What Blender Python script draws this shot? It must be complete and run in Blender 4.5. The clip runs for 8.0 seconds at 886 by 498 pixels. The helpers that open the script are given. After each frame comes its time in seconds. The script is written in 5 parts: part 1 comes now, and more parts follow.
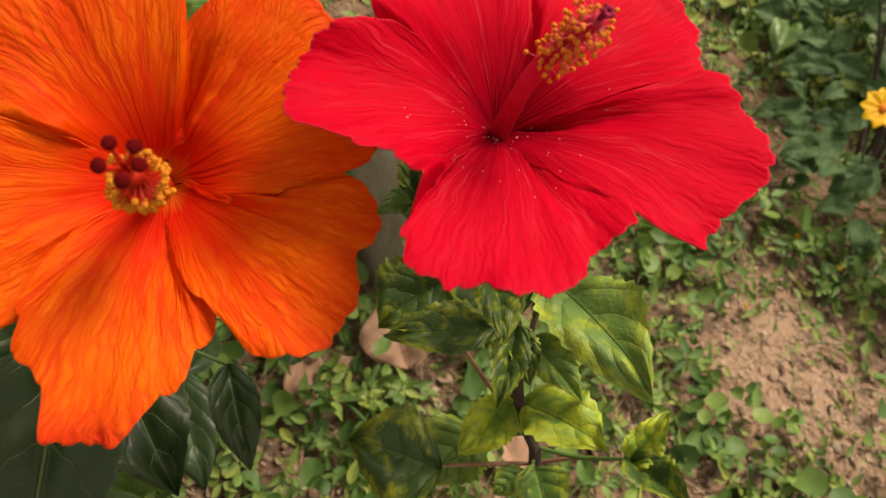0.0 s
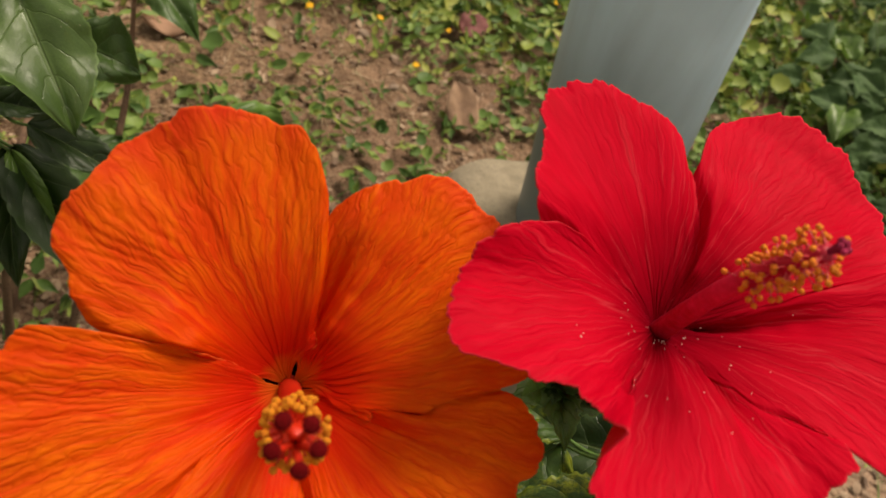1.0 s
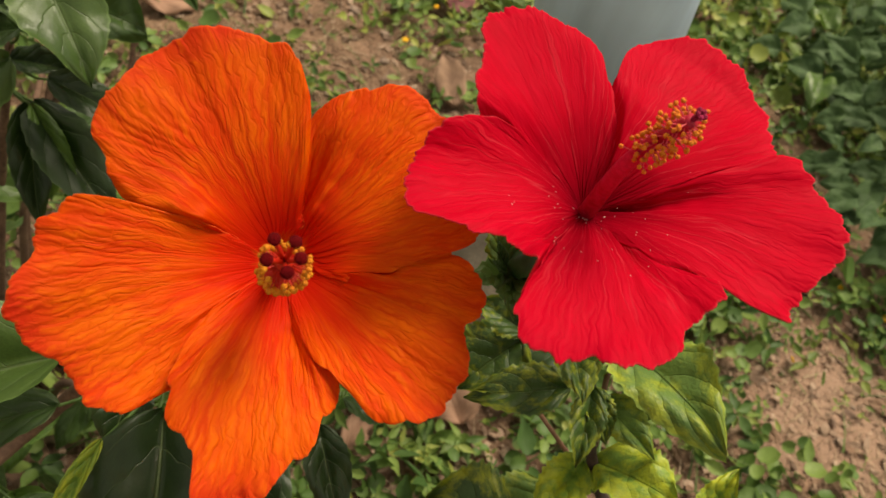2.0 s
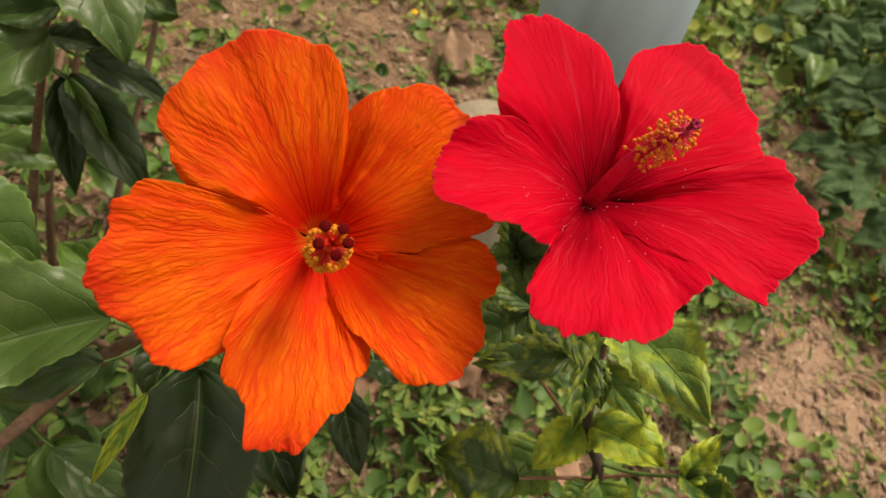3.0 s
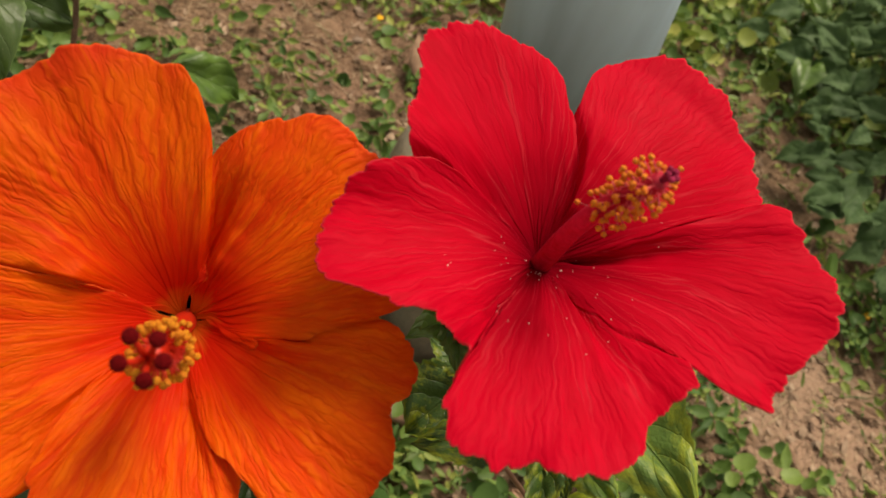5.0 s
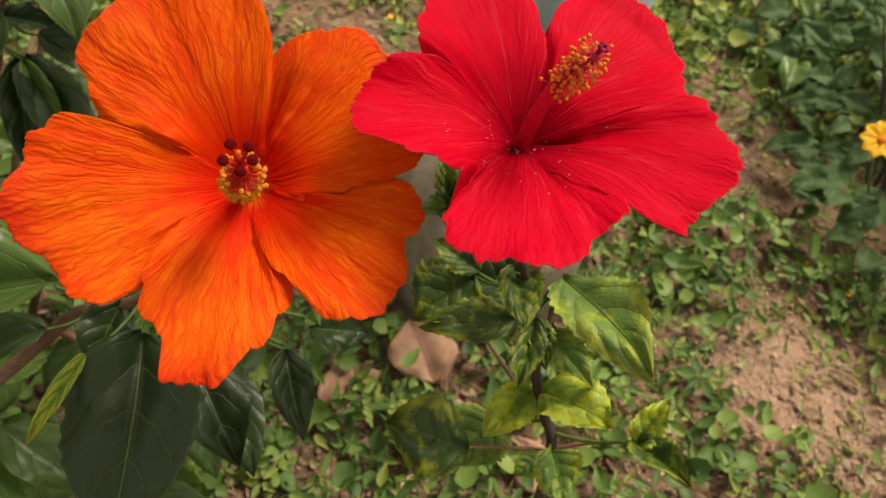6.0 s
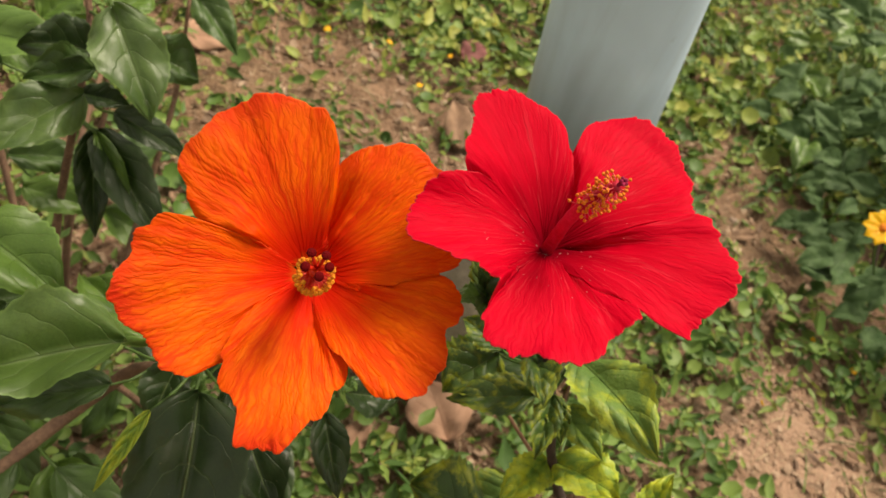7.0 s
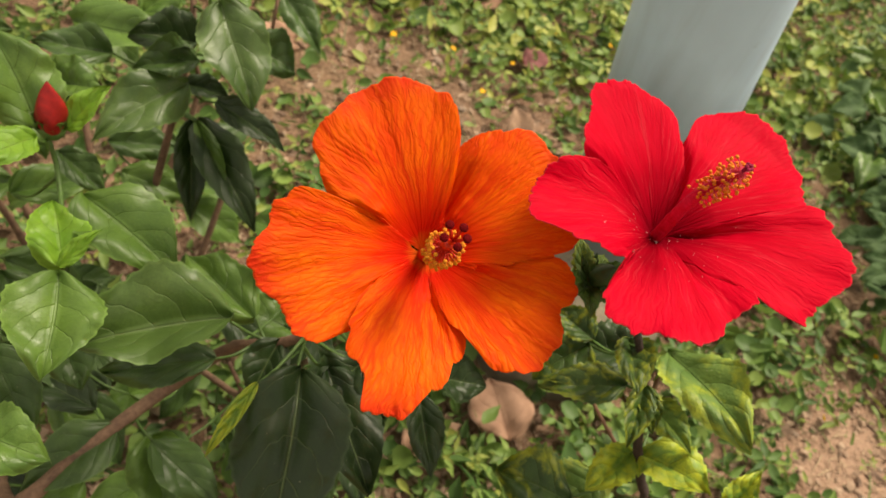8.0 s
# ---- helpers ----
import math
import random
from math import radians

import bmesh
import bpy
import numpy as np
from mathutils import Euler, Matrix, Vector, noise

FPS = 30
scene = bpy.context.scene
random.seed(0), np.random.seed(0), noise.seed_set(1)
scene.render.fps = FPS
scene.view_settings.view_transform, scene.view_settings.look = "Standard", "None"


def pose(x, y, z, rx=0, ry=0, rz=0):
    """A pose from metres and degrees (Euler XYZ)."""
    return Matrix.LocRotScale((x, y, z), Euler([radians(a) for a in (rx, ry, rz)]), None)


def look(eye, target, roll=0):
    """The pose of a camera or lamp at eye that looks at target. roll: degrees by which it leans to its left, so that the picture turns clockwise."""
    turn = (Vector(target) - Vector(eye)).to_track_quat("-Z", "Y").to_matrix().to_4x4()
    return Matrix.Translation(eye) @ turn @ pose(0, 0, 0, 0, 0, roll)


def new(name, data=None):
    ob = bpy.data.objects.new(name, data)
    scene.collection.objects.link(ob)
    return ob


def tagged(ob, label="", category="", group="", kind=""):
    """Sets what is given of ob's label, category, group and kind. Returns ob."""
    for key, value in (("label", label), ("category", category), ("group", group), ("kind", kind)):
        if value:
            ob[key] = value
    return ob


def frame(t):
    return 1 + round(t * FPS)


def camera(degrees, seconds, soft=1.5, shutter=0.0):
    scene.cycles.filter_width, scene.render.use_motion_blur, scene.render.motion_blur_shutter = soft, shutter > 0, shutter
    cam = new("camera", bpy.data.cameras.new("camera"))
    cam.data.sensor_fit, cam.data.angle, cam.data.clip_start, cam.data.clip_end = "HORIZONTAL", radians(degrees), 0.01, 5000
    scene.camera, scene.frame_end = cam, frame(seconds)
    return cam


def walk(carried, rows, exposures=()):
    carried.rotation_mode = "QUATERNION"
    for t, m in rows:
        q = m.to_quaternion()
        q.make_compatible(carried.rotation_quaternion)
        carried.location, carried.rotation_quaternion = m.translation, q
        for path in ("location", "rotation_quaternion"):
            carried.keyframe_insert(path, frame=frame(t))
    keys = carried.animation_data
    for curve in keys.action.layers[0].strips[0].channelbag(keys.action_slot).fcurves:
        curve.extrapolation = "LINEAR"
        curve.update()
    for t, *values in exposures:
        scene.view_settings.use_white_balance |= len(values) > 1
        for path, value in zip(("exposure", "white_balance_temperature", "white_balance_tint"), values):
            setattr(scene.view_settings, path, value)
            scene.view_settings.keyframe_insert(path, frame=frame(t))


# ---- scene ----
cam = camera(60.3, 8.0)
ROWS = [
    (0.0, -0.1900, 0.0991, 0.6374, 37.30, -16.42, 0.88),
    (0.2, -0.1952, 0.1114, 0.6229, 38.73, -16.77, 0.50),
    (0.3, -0.2005, 0.1128, 0.6235, 39.10, -16.30, 0.10),
    (0.5, -0.2053, 0.1245, 0.6321, 38.96, -16.33, 1.76),
    (0.6, -0.2098, 0.1287, 0.6342, 39.52, -15.99, 0.94),
    (0.8, -0.2164, 0.1304, 0.6356, 40.73, -15.04, 1.71),
    (1.0, -0.2270, 0.1445, 0.6343, 41.44, -15.14, 2.55),
    (1.2, -0.2324, 0.1388, 0.6314, 41.70, -14.05, 1.54),
    (1.3, -0.2327, 0.1245, 0.6310, 40.98, -14.06, 2.05),
    (1.5, -0.2230, 0.1072, 0.6403, 40.93, -14.08, 2.37),
    (1.7, -0.2157, 0.1006, 0.6423, 41.01, -14.12, 1.91),
    (2.8, -0.2280, 0.0757, 0.6875, 38.48, -15.31, 2.34),
    (3.0, -0.2310, 0.0762, 0.6759, 37.91, -15.50, 2.83),
    (3.2, -0.2370, 0.0822, 0.6692, 37.40, -15.87, 2.02),
    (3.5, -0.2429, 0.0887, 0.6492, 37.05, -15.65, 2.22),
    (4.0, -0.2533, 0.0867, 0.6225, 37.33, -15.36, 1.99),
    (4.2, -0.2539, 0.1090, 0.6209, 37.52, -15.25, 1.11),
    (4.5, -0.2430, 0.1335, 0.6242, 38.08, -15.70, 1.32),
    (4.7, -0.2279, 0.1447, 0.6348, 37.48, -16.54, 1.58),
    (4.8, -0.2180, 0.1460, 0.6373, 38.40, -15.80, 0.90),
    (5.0, -0.2007, 0.1348, 0.6443, 38.59, -15.86, 1.64),
    (5.2, -0.1907, 0.0910, 0.6700, 39.42, -14.74, 0.67),
    (6.3, -0.2178, 0.0537, 0.6640, 40.08, -16.02, 2.95),
    (6.5, -0.2315, 0.0542, 0.6711, 40.74, -16.42, 3.47),
    (6.7, -0.2364, 0.0443, 0.6884, 41.91, -16.61, 3.97),
    (7.0, -0.2231, 0.0392, 0.7037, 42.65, -16.54, 4.68),
    (7.3, -0.2298, 0.0203, 0.7072, 43.16, -16.09, 5.36),
    (7.5, -0.2356, 0.0155, 0.7020, 43.25, -16.02, 5.91),
    (8.0, -0.2531, 0.0187, 0.6936, 42.62, -15.83, 8.02),
]
EXPOSURES = [(t, stops, 7900, 10) for t, stops in (
    (0.0, 0.68), (0.5, 0.52), (1.0, 0.40), (1.5, 0.42), (3.0, 0.62), (3.5, 0.66), (4.0, 0.74), (4.5, 0.50), (5.0, 0.40), (5.2, 0.45),
    (6.5, 0.72), (7.0, 0.80), (8.0, 0.88))]
walk(cam, [(t, pose(x, y, z, rx, ry, rz)) for t, x, y, z, rx, ry, rz in ROWS], EXPOSURES)
cam.data.dof.use_dof = True
cam.data.dof.focus_distance = 0.265
cam.data.dof.aperture_fstop = 20.0

# ---- world and sun: bright overcast sky, soft light from high up ----
SUN_EL, SUN_AZ = 64.0, 42.0
world = bpy.data.worlds.new("sky")
scene.world = world
world.use_nodes = True
wn = world.node_tree.nodes
wn.clear()
sky = wn.new("ShaderNodeTexSky")
sky.sky_type = "NISHITA"
sky.sun_disc = False
sky.sun_elevation, sky.sun_rotation = radians(SUN_EL), radians(SUN_AZ)
sky.air_density, sky.dust_density, sky.ozone_density = 1.0, 3.0, 1.0
soft_white = wn.new("ShaderNodeMix")
soft_white.data_type = "RGBA"
soft_white.inputs["Factor"].default_value = 0.7
soft_white.inputs["B"].default_value = (6.4, 6.1, 5.5, 1)
sky_out = wn.new("ShaderNodeBackground")
sky_out.inputs["Strength"].default_value = 0.070
world_out = wn.new("ShaderNodeOutputWorld")
world.node_tree.links.new(sky.outputs["Color"], soft_white.inputs["A"])
world.node_tree.links.new(soft_white.outputs["Result"], sky_out.inputs["Color"])
world.node_tree.links.new(sky_out.outputs[0], world_out.inputs["Surface"])

sun_data = bpy.data.lights.new("sun", "SUN")
sun_data.energy = 3.1
sun_data.angle = radians(26)
sun_data.color = (1.0, 0.96, 0.89)
sun = new("sun", sun_data)
el, az = radians(SUN_EL), radians(SUN_AZ)
sun.matrix_world = look((0, 0, 0), (-math.cos(el) * math.sin(az), -math.cos(el) * math.cos(az), -math.sin(el)))


# ---- materials ----
class Nodes:
    """A small builder of node materials."""

    def __init__(self, name):
        self.mat = bpy.data.materials.new(name)
        self.mat.use_nodes = True
        self.tree = self.mat.node_tree
        self.tree.nodes.clear()

    def add(self, kind):
        return self.tree.nodes.new(kind)

    def link(self, a, b):
        self.tree.links.new(a, b)

    def value(self, sock, v):
        if isinstance(v, bpy.types.NodeSocket):
            self.link(v, sock)
        else:
            sock.default_value = v

    def math(self, op, a, b=0.0, c=None, clamp=False):
        node = self.add("ShaderNodeMath")
        node.operation, node.use_clamp = op, clamp
        self.value(node.inputs[0], a)
        self.value(node.inputs[1], b)
        if c is not None:
            self.value(node.inputs[2], c)
        return node.outputs[0]

    def uv(self):
        node = self.add("ShaderNodeUVMap")
        node.uv_map = "UVMap"
        sep = self.add("ShaderNodeSeparateXYZ")
        self.link(node.outputs[0], sep.inputs[0])
        return sep.outputs[0], sep.outputs[1]

    def xyz(self, x, y, z=0.0):
        node = self.add("ShaderNodeCombineXYZ")
        for i, v in enumerate((x, y, z)):
            self.value(node.inputs[i], v)
        return node.outputs[0]

    def coord(self):
        return self.add("ShaderNodeTexCoord").outputs["Object"]

    def place(self):
        return self.add("ShaderNodeNewGeometry").outputs["Position"]

    def island(self):
        return self.add("ShaderNodeNewGeometry").outputs["Random Per Island"]

    def rand(self):
        return self.add("ShaderNodeObjectInfo").outputs["Random"]

    def noise(self, vec, scale, detail=3.0, rough=0.55, distort=0.0):
        node = self.add("ShaderNodeTexNoise")
        self.link(vec, node.inputs["Vector"])
        node.inputs["Scale"].default_value = scale
        node.inputs["Detail"].default_value = detail
        node.inputs["Roughness"].default_value = rough
        node.inputs["Distortion"].default_value = distort
        return node.outputs["Fac"]

    def voronoi(self, vec, scale, feature="F1", out="Distance"):
        node = self.add("ShaderNodeTexVoronoi")
        node.feature = feature
        self.link(vec, node.inputs["Vector"])
        node.inputs["Scale"].default_value = scale
        return node.outputs[out]

    def ramp(self, fac, stops):
        node = self.add("ShaderNodeValToRGB")
        els = node.color_ramp.elements
        while len(els) < len(stops):
            els.new(0.5)
        for e, (p, c) in zip(els, stops):
            e.position = p
            e.color = (c, c, c, 1) if isinstance(c, (int, float)) else (*c, 1)
        self.value(node.inputs[0], fac)
        return node.outputs[0]

    def mix(self, fac, a, b, blend="MIX"):
        node = self.add("ShaderNodeMix")
        node.data_type, node.blend_type = "RGBA", blend
        self.value(node.inputs["Factor"], fac)
        for key, v in (("A", a), ("B", b)):
            sock = [s for s in node.inputs if s.name == key and s.type == "RGBA"][0]
            self.value(sock, (*v, 1) if isinstance(v, tuple) else v)
        return [s for s in node.outputs if s.type == "RGBA"][0]

    def bump(self, height, strength=0.3, distance=0.001, normal=None):
        node = self.add("ShaderNodeBump")
        self.link(height, node.inputs["Height"])
        node.inputs["Strength"].default_value = strength
        node.inputs["Distance"].default_value = distance
        if normal is not None:
            self.link(normal, node.inputs["Normal"])
        return node.outputs[0]

    def finish(self, color, rough=0.6, normal=None, spec=0.5, translucent=0.0, trans_color=None, sheen=0.0):
        b = self.add("ShaderNodeBsdfPrincipled")
        self.value(b.inputs["Base Color"], (*color, 1) if isinstance(color, tuple) else color)
        self.value(b.inputs["Roughness"], rough)
        self.value(b.inputs["Specular IOR Level"], spec)
        if sheen:
            b.inputs["Sheen Weight"].default_value = sheen
        if normal is not None:
            self.link(normal, b.inputs["Normal"])
        out = self.add("ShaderNodeOutputMaterial")
        shader = b.outputs[0]
        if translucent:
            t = self.add("ShaderNodeBsdfTranslucent")
            self.value(t.inputs["Color"], color if trans_color is None else trans_color)
            if normal is not None:
                self.link(normal, t.inputs["Normal"])
            m = self.add("ShaderNodeMixShader")
            m.inputs[0].default_value = translucent
            self.link(shader, m.inputs[1])
            self.link(t.outputs[0], m.inputs[2])
            shader = m.outputs[0]
        self.link(shader, out.inputs["Surface"])
        return self.mat


def petal_material(name, radial, furrow, ridge, furrow_amount, ridge_amount, relief, thread, thread_amount, gloss, cell=(46.0, 9.0)):
    """u runs across the petal, v out from the throat. Crinkled crepe of long branching furrows between raised ridges,
    the furrows' shade and the ridges' light put into the colour, veins fanning from the throat, a few pale threads, a
    thin light rim."""
    n = Nodes(name)
    u, v = n.uv()
    seed = n.math("MULTIPLY", n.rand(), 37.0)

    def at(x, y, dz=0.0):
        return n.xyz(n.math("MULTIPLY", x[0], x[1]), n.math("MULTIPLY", y[0], y[1]), n.math("ADD", seed, dz))

    def centred(f, amount):
        return n.math("MULTIPLY", n.math("SUBTRACT", f, 0.5), amount)

    wob = n.noise(at((u, 3.0), (v, 3.0)), 1.0, 2.0)
    kink = n.noise(at((u, 12.0), (v, 11.0), 5.0), 1.0, 2.0)
    tremble = n.noise(at((u, 40.0), (v, 34.0), 6.0), 1.0, 2.0)
    uu = n.math("ADD", n.math("ADD", u, centred(wob, 0.09)), n.math("ADD", centred(kink, 0.040), centred(tremble, 0.006)))
    vv = n.math("ADD", v, centred(kink, 0.12))
    broad = n.noise(at((uu, 4.0), (v, 2.4), 3.0), 1.0, 3.0, 0.6)
    patchy = n.noise(at((u, 7.0), (v, 5.0), 13.0), 1.0, 3.0, 0.6)
    cells = n.voronoi(at((uu, cell[0]), (vv, cell[1]), 1.0), 1.0, "DISTANCE_TO_EDGE")
    small = n.voronoi(at((uu, cell[0] * 1.9), (vv, cell[1] * 2.6), 2.0), 1.0, "DISTANCE_TO_EDGE")
    fan = n.noise(at((uu, 26.0), (v, 1.6), 7.0), 1.0, 4.0, 0.62)
    outer = n.ramp(v, [(0.16, 0.0), (0.62, 1.0)])
    base = n.ramp(n.math("ADD", v, centred(broad, 0.30)), radial)
    claw = n.ramp(v, [(0.0, 1.0), (0.13, 0.0)])
    c = n.mix(claw, base, radial[0][1])
    # veins that fan from the throat, then the furrows of the crepe with their crease shade coloured in
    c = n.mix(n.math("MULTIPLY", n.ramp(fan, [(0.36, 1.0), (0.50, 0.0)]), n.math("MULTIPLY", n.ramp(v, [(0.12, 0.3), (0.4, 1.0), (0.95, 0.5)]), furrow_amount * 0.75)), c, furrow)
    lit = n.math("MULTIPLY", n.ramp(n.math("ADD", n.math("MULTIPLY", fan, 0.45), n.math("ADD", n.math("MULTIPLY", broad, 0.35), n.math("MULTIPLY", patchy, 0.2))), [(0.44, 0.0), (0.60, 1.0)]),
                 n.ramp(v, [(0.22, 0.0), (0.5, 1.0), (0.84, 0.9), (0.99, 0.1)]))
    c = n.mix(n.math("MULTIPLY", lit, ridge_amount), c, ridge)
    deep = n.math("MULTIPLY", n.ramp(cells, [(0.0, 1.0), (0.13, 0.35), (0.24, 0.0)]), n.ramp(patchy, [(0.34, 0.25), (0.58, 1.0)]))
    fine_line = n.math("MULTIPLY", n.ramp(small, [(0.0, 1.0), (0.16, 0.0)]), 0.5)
    crease_shade = n.math("MULTIPLY", n.math("MAXIMUM", deep, fine_line), n.math("MULTIPLY", outer, furrow_amount))
    c = n.mix(crease_shade, c, furrow)
    # crests between the furrows lightened in colour, as light would catch them
    crest_light = n.math("MULTIPLY", n.math("MULTIPLY", n.ramp(cells, [(0.22, 0.0), (0.42, 1.0)]), outer), ridge_amount * 0.6)
    c = n.mix(crest_light, c, ridge)
    lines = n.noise(at((uu, 15.0), (v, 0.7), 8.0), 1.0, 2.0, 0.4)
    lines = n.ramp(n.math("ABSOLUTE", n.math("SUBTRACT", lines, 0.5)), [(0.0, 1.0), (0.016, 0.0)])
    lines = n.math("MULTIPLY", n.math("MULTIPLY", lines, n.ramp(v, [(0.12, 0.0), (0.26, 1.0), (0.55, 0.8), (0.85, 0.0)])), thread_amount)
    c = n.mix(lines, c, thread)
    # paler petal edge, with the light its thin rim catches put into the colour
    rim = n.add("ShaderNodeAttribute")
    rim.attribute_name = "rim"
    c = n.mix(n.math("MULTIPLY", n.ramp(rim.outputs["Fac"], [(0.3, 0.0), (1.0, 1.0)]), 0.45), c, thread)
    fold = n.math("ADD", n.math("MULTIPLY", n.ramp(cells, [(0.0, 0.0), (0.20, 0.75), (0.45, 1.0)]), 1.0), n.math("MULTIPLY", n.ramp(small, [(0.0, 0.0), (0.4, 1.0)]), 0.35))
    height = n.math("ADD", n.math("MULTIPLY", fold, outer), n.math("ADD", n.math("MULTIPLY", fan, 0.8), n.math("ADD", n.math("MULTIPLY", broad, 1.6), n.math("MULTIPLY", lines, 0.5))))
    grain = n.noise(n.coord(), 2600.0, 2.0)
    nrm = n.bump(n.math("ADD", height, n.math("MULTIPLY", grain, 0.10)), 0.85, relief)
    return n.finish(c, n.ramp(patchy, [(0.3, 0.66), (0.7, 0.54)]), nrm, gloss, 0.32)


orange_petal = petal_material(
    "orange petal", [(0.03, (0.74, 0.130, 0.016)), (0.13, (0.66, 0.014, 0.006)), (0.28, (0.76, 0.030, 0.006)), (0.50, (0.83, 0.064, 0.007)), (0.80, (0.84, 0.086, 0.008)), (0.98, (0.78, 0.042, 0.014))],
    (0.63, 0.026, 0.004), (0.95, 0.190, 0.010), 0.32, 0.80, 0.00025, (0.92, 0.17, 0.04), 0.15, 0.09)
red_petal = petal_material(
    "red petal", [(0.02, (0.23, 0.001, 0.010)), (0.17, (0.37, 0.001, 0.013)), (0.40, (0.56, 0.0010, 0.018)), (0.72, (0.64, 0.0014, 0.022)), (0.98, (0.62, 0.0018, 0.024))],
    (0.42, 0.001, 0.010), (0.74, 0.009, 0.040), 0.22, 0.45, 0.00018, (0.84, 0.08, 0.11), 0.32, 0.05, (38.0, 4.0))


def leaf_material(name, green, light, vein, rough, spec=0.5, variegation=0.0, yellow=(0.48, 0.52, 0.03), edge=0.55, vein_strength=0.45, pucker=0.16):
    """u runs from edge to edge (0 to 1, midrib at 0.5), v from stalk to tip."""
    n = Nodes(name)
    u, v = n.uv()
    r = n.rand()
    side = n.math("MULTIPLY", n.math("ABSOLUTE", n.math("SUBTRACT", u, 0.5)), 2.0)
    seed = n.math("MULTIPLY", r, 51.0)
    patch = n.noise(n.xyz(n.math("MULTIPLY", u, 2.2), n.math("MULTIPLY", v, 3.2), seed), 1.0, 3.0)
    c = n.mix(n.ramp(patch, [(0.35, 0.0), (0.7, 1.0)]), green, light)
    c = n.mix(n.math("MULTIPLY", r, 0.35), c, light)
    # lateral veins climb from the midrib towards the tip and thin out before the edge
    warp = n.noise(n.xyz(n.math("MULTIPLY", u, 5.0), n.math("MULTIPLY", v, 4.0), seed), 1.0, 2.0)
    lat = n.math("ADD", n.math("SUBTRACT", n.math("MULTIPLY", v, 4.6), n.math("MULTIPLY", n.math("POWER", side, 1.25), 1.7)), n.math("MULTIPLY", warp, 0.6))
    lat = n.math("ABSOLUTE", n.math("SUBTRACT", n.math("FRACT", n.math("ADD", lat, r)), 0.5))
    quilt = n.ramp(lat, [(0.0, 0.0), (0.12, 0.35), (0.3, 0.85), (0.5, 1.0)])
    lat = n.math("MULTIPLY", n.ramp(lat, [(0.0, 1.0), (0.015, 0.7), (0.036, 0.0)]), n.ramp(side, [(0.05, 1.0), (0.55, 0.75), (0.92, 0.0)]))
    mid = n.ramp(side, [(0.0, 1.0), (0.016, 0.9), (0.038, 0.0)])
    net = n.voronoi(n.xyz(n.math("MULTIPLY", u, 15.0), n.math("MULTIPLY", v, 22.0), seed), 1.0, "DISTANCE_TO_EDGE")
    if variegation:
        blotch = n.noise(n.xyz(n.math("MULTIPLY", u, 4.0), n.math("MULTIPLY", v, 5.0), n.math("ADD", seed, 9.0)), 1.0, 5.0, 0.72)
        amount = n.math("ADD", n.math("ADD", n.math("MULTIPLY", n.math("MAXIMUM", side, n.math("MULTIPLY", v, 0.8)), edge), n.math("MULTIPLY", n.math("SUBTRACT", blotch, 0.5), 1.9)), variegation - 0.5)
        c = n.mix(n.ramp(amount, [(0.20, 0.0), (0.50, 0.55), (0.85, 1.0)]), c, yellow)
    c = n.mix(n.ramp(side, [(0.93, 0.0), (0.99, 0.5)]), c, tuple(min(1.0, x * 1.7 + 0.03) for x in light))
    vm = n.math("MAXIMUM", n.math("MULTIPLY", lat, 0.55), mid)
    c = n.mix(n.math("MULTIPLY", vm, vein_strength), c, vein)
    fine = n.noise(n.xyz(u, v, seed), 70.0, 3.0)
    c = n.mix(n.math("MULTIPLY", n.ramp(fine, [(0.35, 0.0), (0.75, 1.0)]), 0.35), c, tuple(x * 0.45 for x in green))
    spots = n.voronoi(n.xyz(n.math("MULTIPLY", u, 9.0), n.math("MULTIPLY", v, 13.0), n.math("ADD", seed, 4.0)), 1.0)
    c = n.mix(n.ramp(spots, [(0.045, 0.55), (0.075, 0.0)]), c, (0.34, 0.33, 0.20))
    ripple = n.noise(n.xyz(n.math("MULTIPLY", u, 3.2), n.math("MULTIPLY", v, 5.0), n.math("ADD", seed, 2.0)), 1.0, 2.0, 0.5)
    h = n.math("ADD", n.math("MULTIPLY", n.math("MAXIMUM", n.math("MULTIPLY", lat, 0.5), mid), -0.9),
               n.math("ADD", n.math("MULTIPLY", net, 0.10 + 0.6 * pucker), n.math("ADD", n.math("MULTIPLY", ripple, 1.1), n.math("MULTIPLY", quilt, 0.35 + pucker))))
    nrm = n.bump(h, 0.7, 0.0011)
    dull = n.noise(n.xyz(n.math("MULTIPLY", u, 5.0), n.math("MULTIPLY", v, 7.0), n.math("ADD", seed, 6.0)), 1.0, 4.0, 0.65)
    return n.finish(c, n.ramp(dull, [(0.32, rough + 0.02), (0.68, rough + 0.22)]), nrm, spec, 0.16)


# Dark leaf green deepened further: shade under the foliage is put into its colour.
leaf_dark_shaded = leaf_material("dark shaded leaf", (0.014, 0.034, 0.008), (0.031, 0.062, 0.013), (0.17, 0.24, 0.09), 0.32, 0.5, vein_strength=0.6)
leaf_green = leaf_material("deep green leaf", (0.032, 0.073, 0.014), (0.070, 0.136, 0.027), (0.16, 0.23, 0.09), 0.34, 0.55, vein_strength=0.24)
leaf_gloss = leaf_material("glossy green leaf", (0.055, 0.112, 0.022), (0.118, 0.205, 0.044), (0.26, 0.35, 0.16), 0.33, 0.65, vein_strength=0.36)
leaf_mid = leaf_material("green leaf", (0.056, 0.120, 0.018), (0.126, 0.232, 0.037), (0.20, 0.31, 0.11), 0.34, 0.55, vein_strength=0.22)
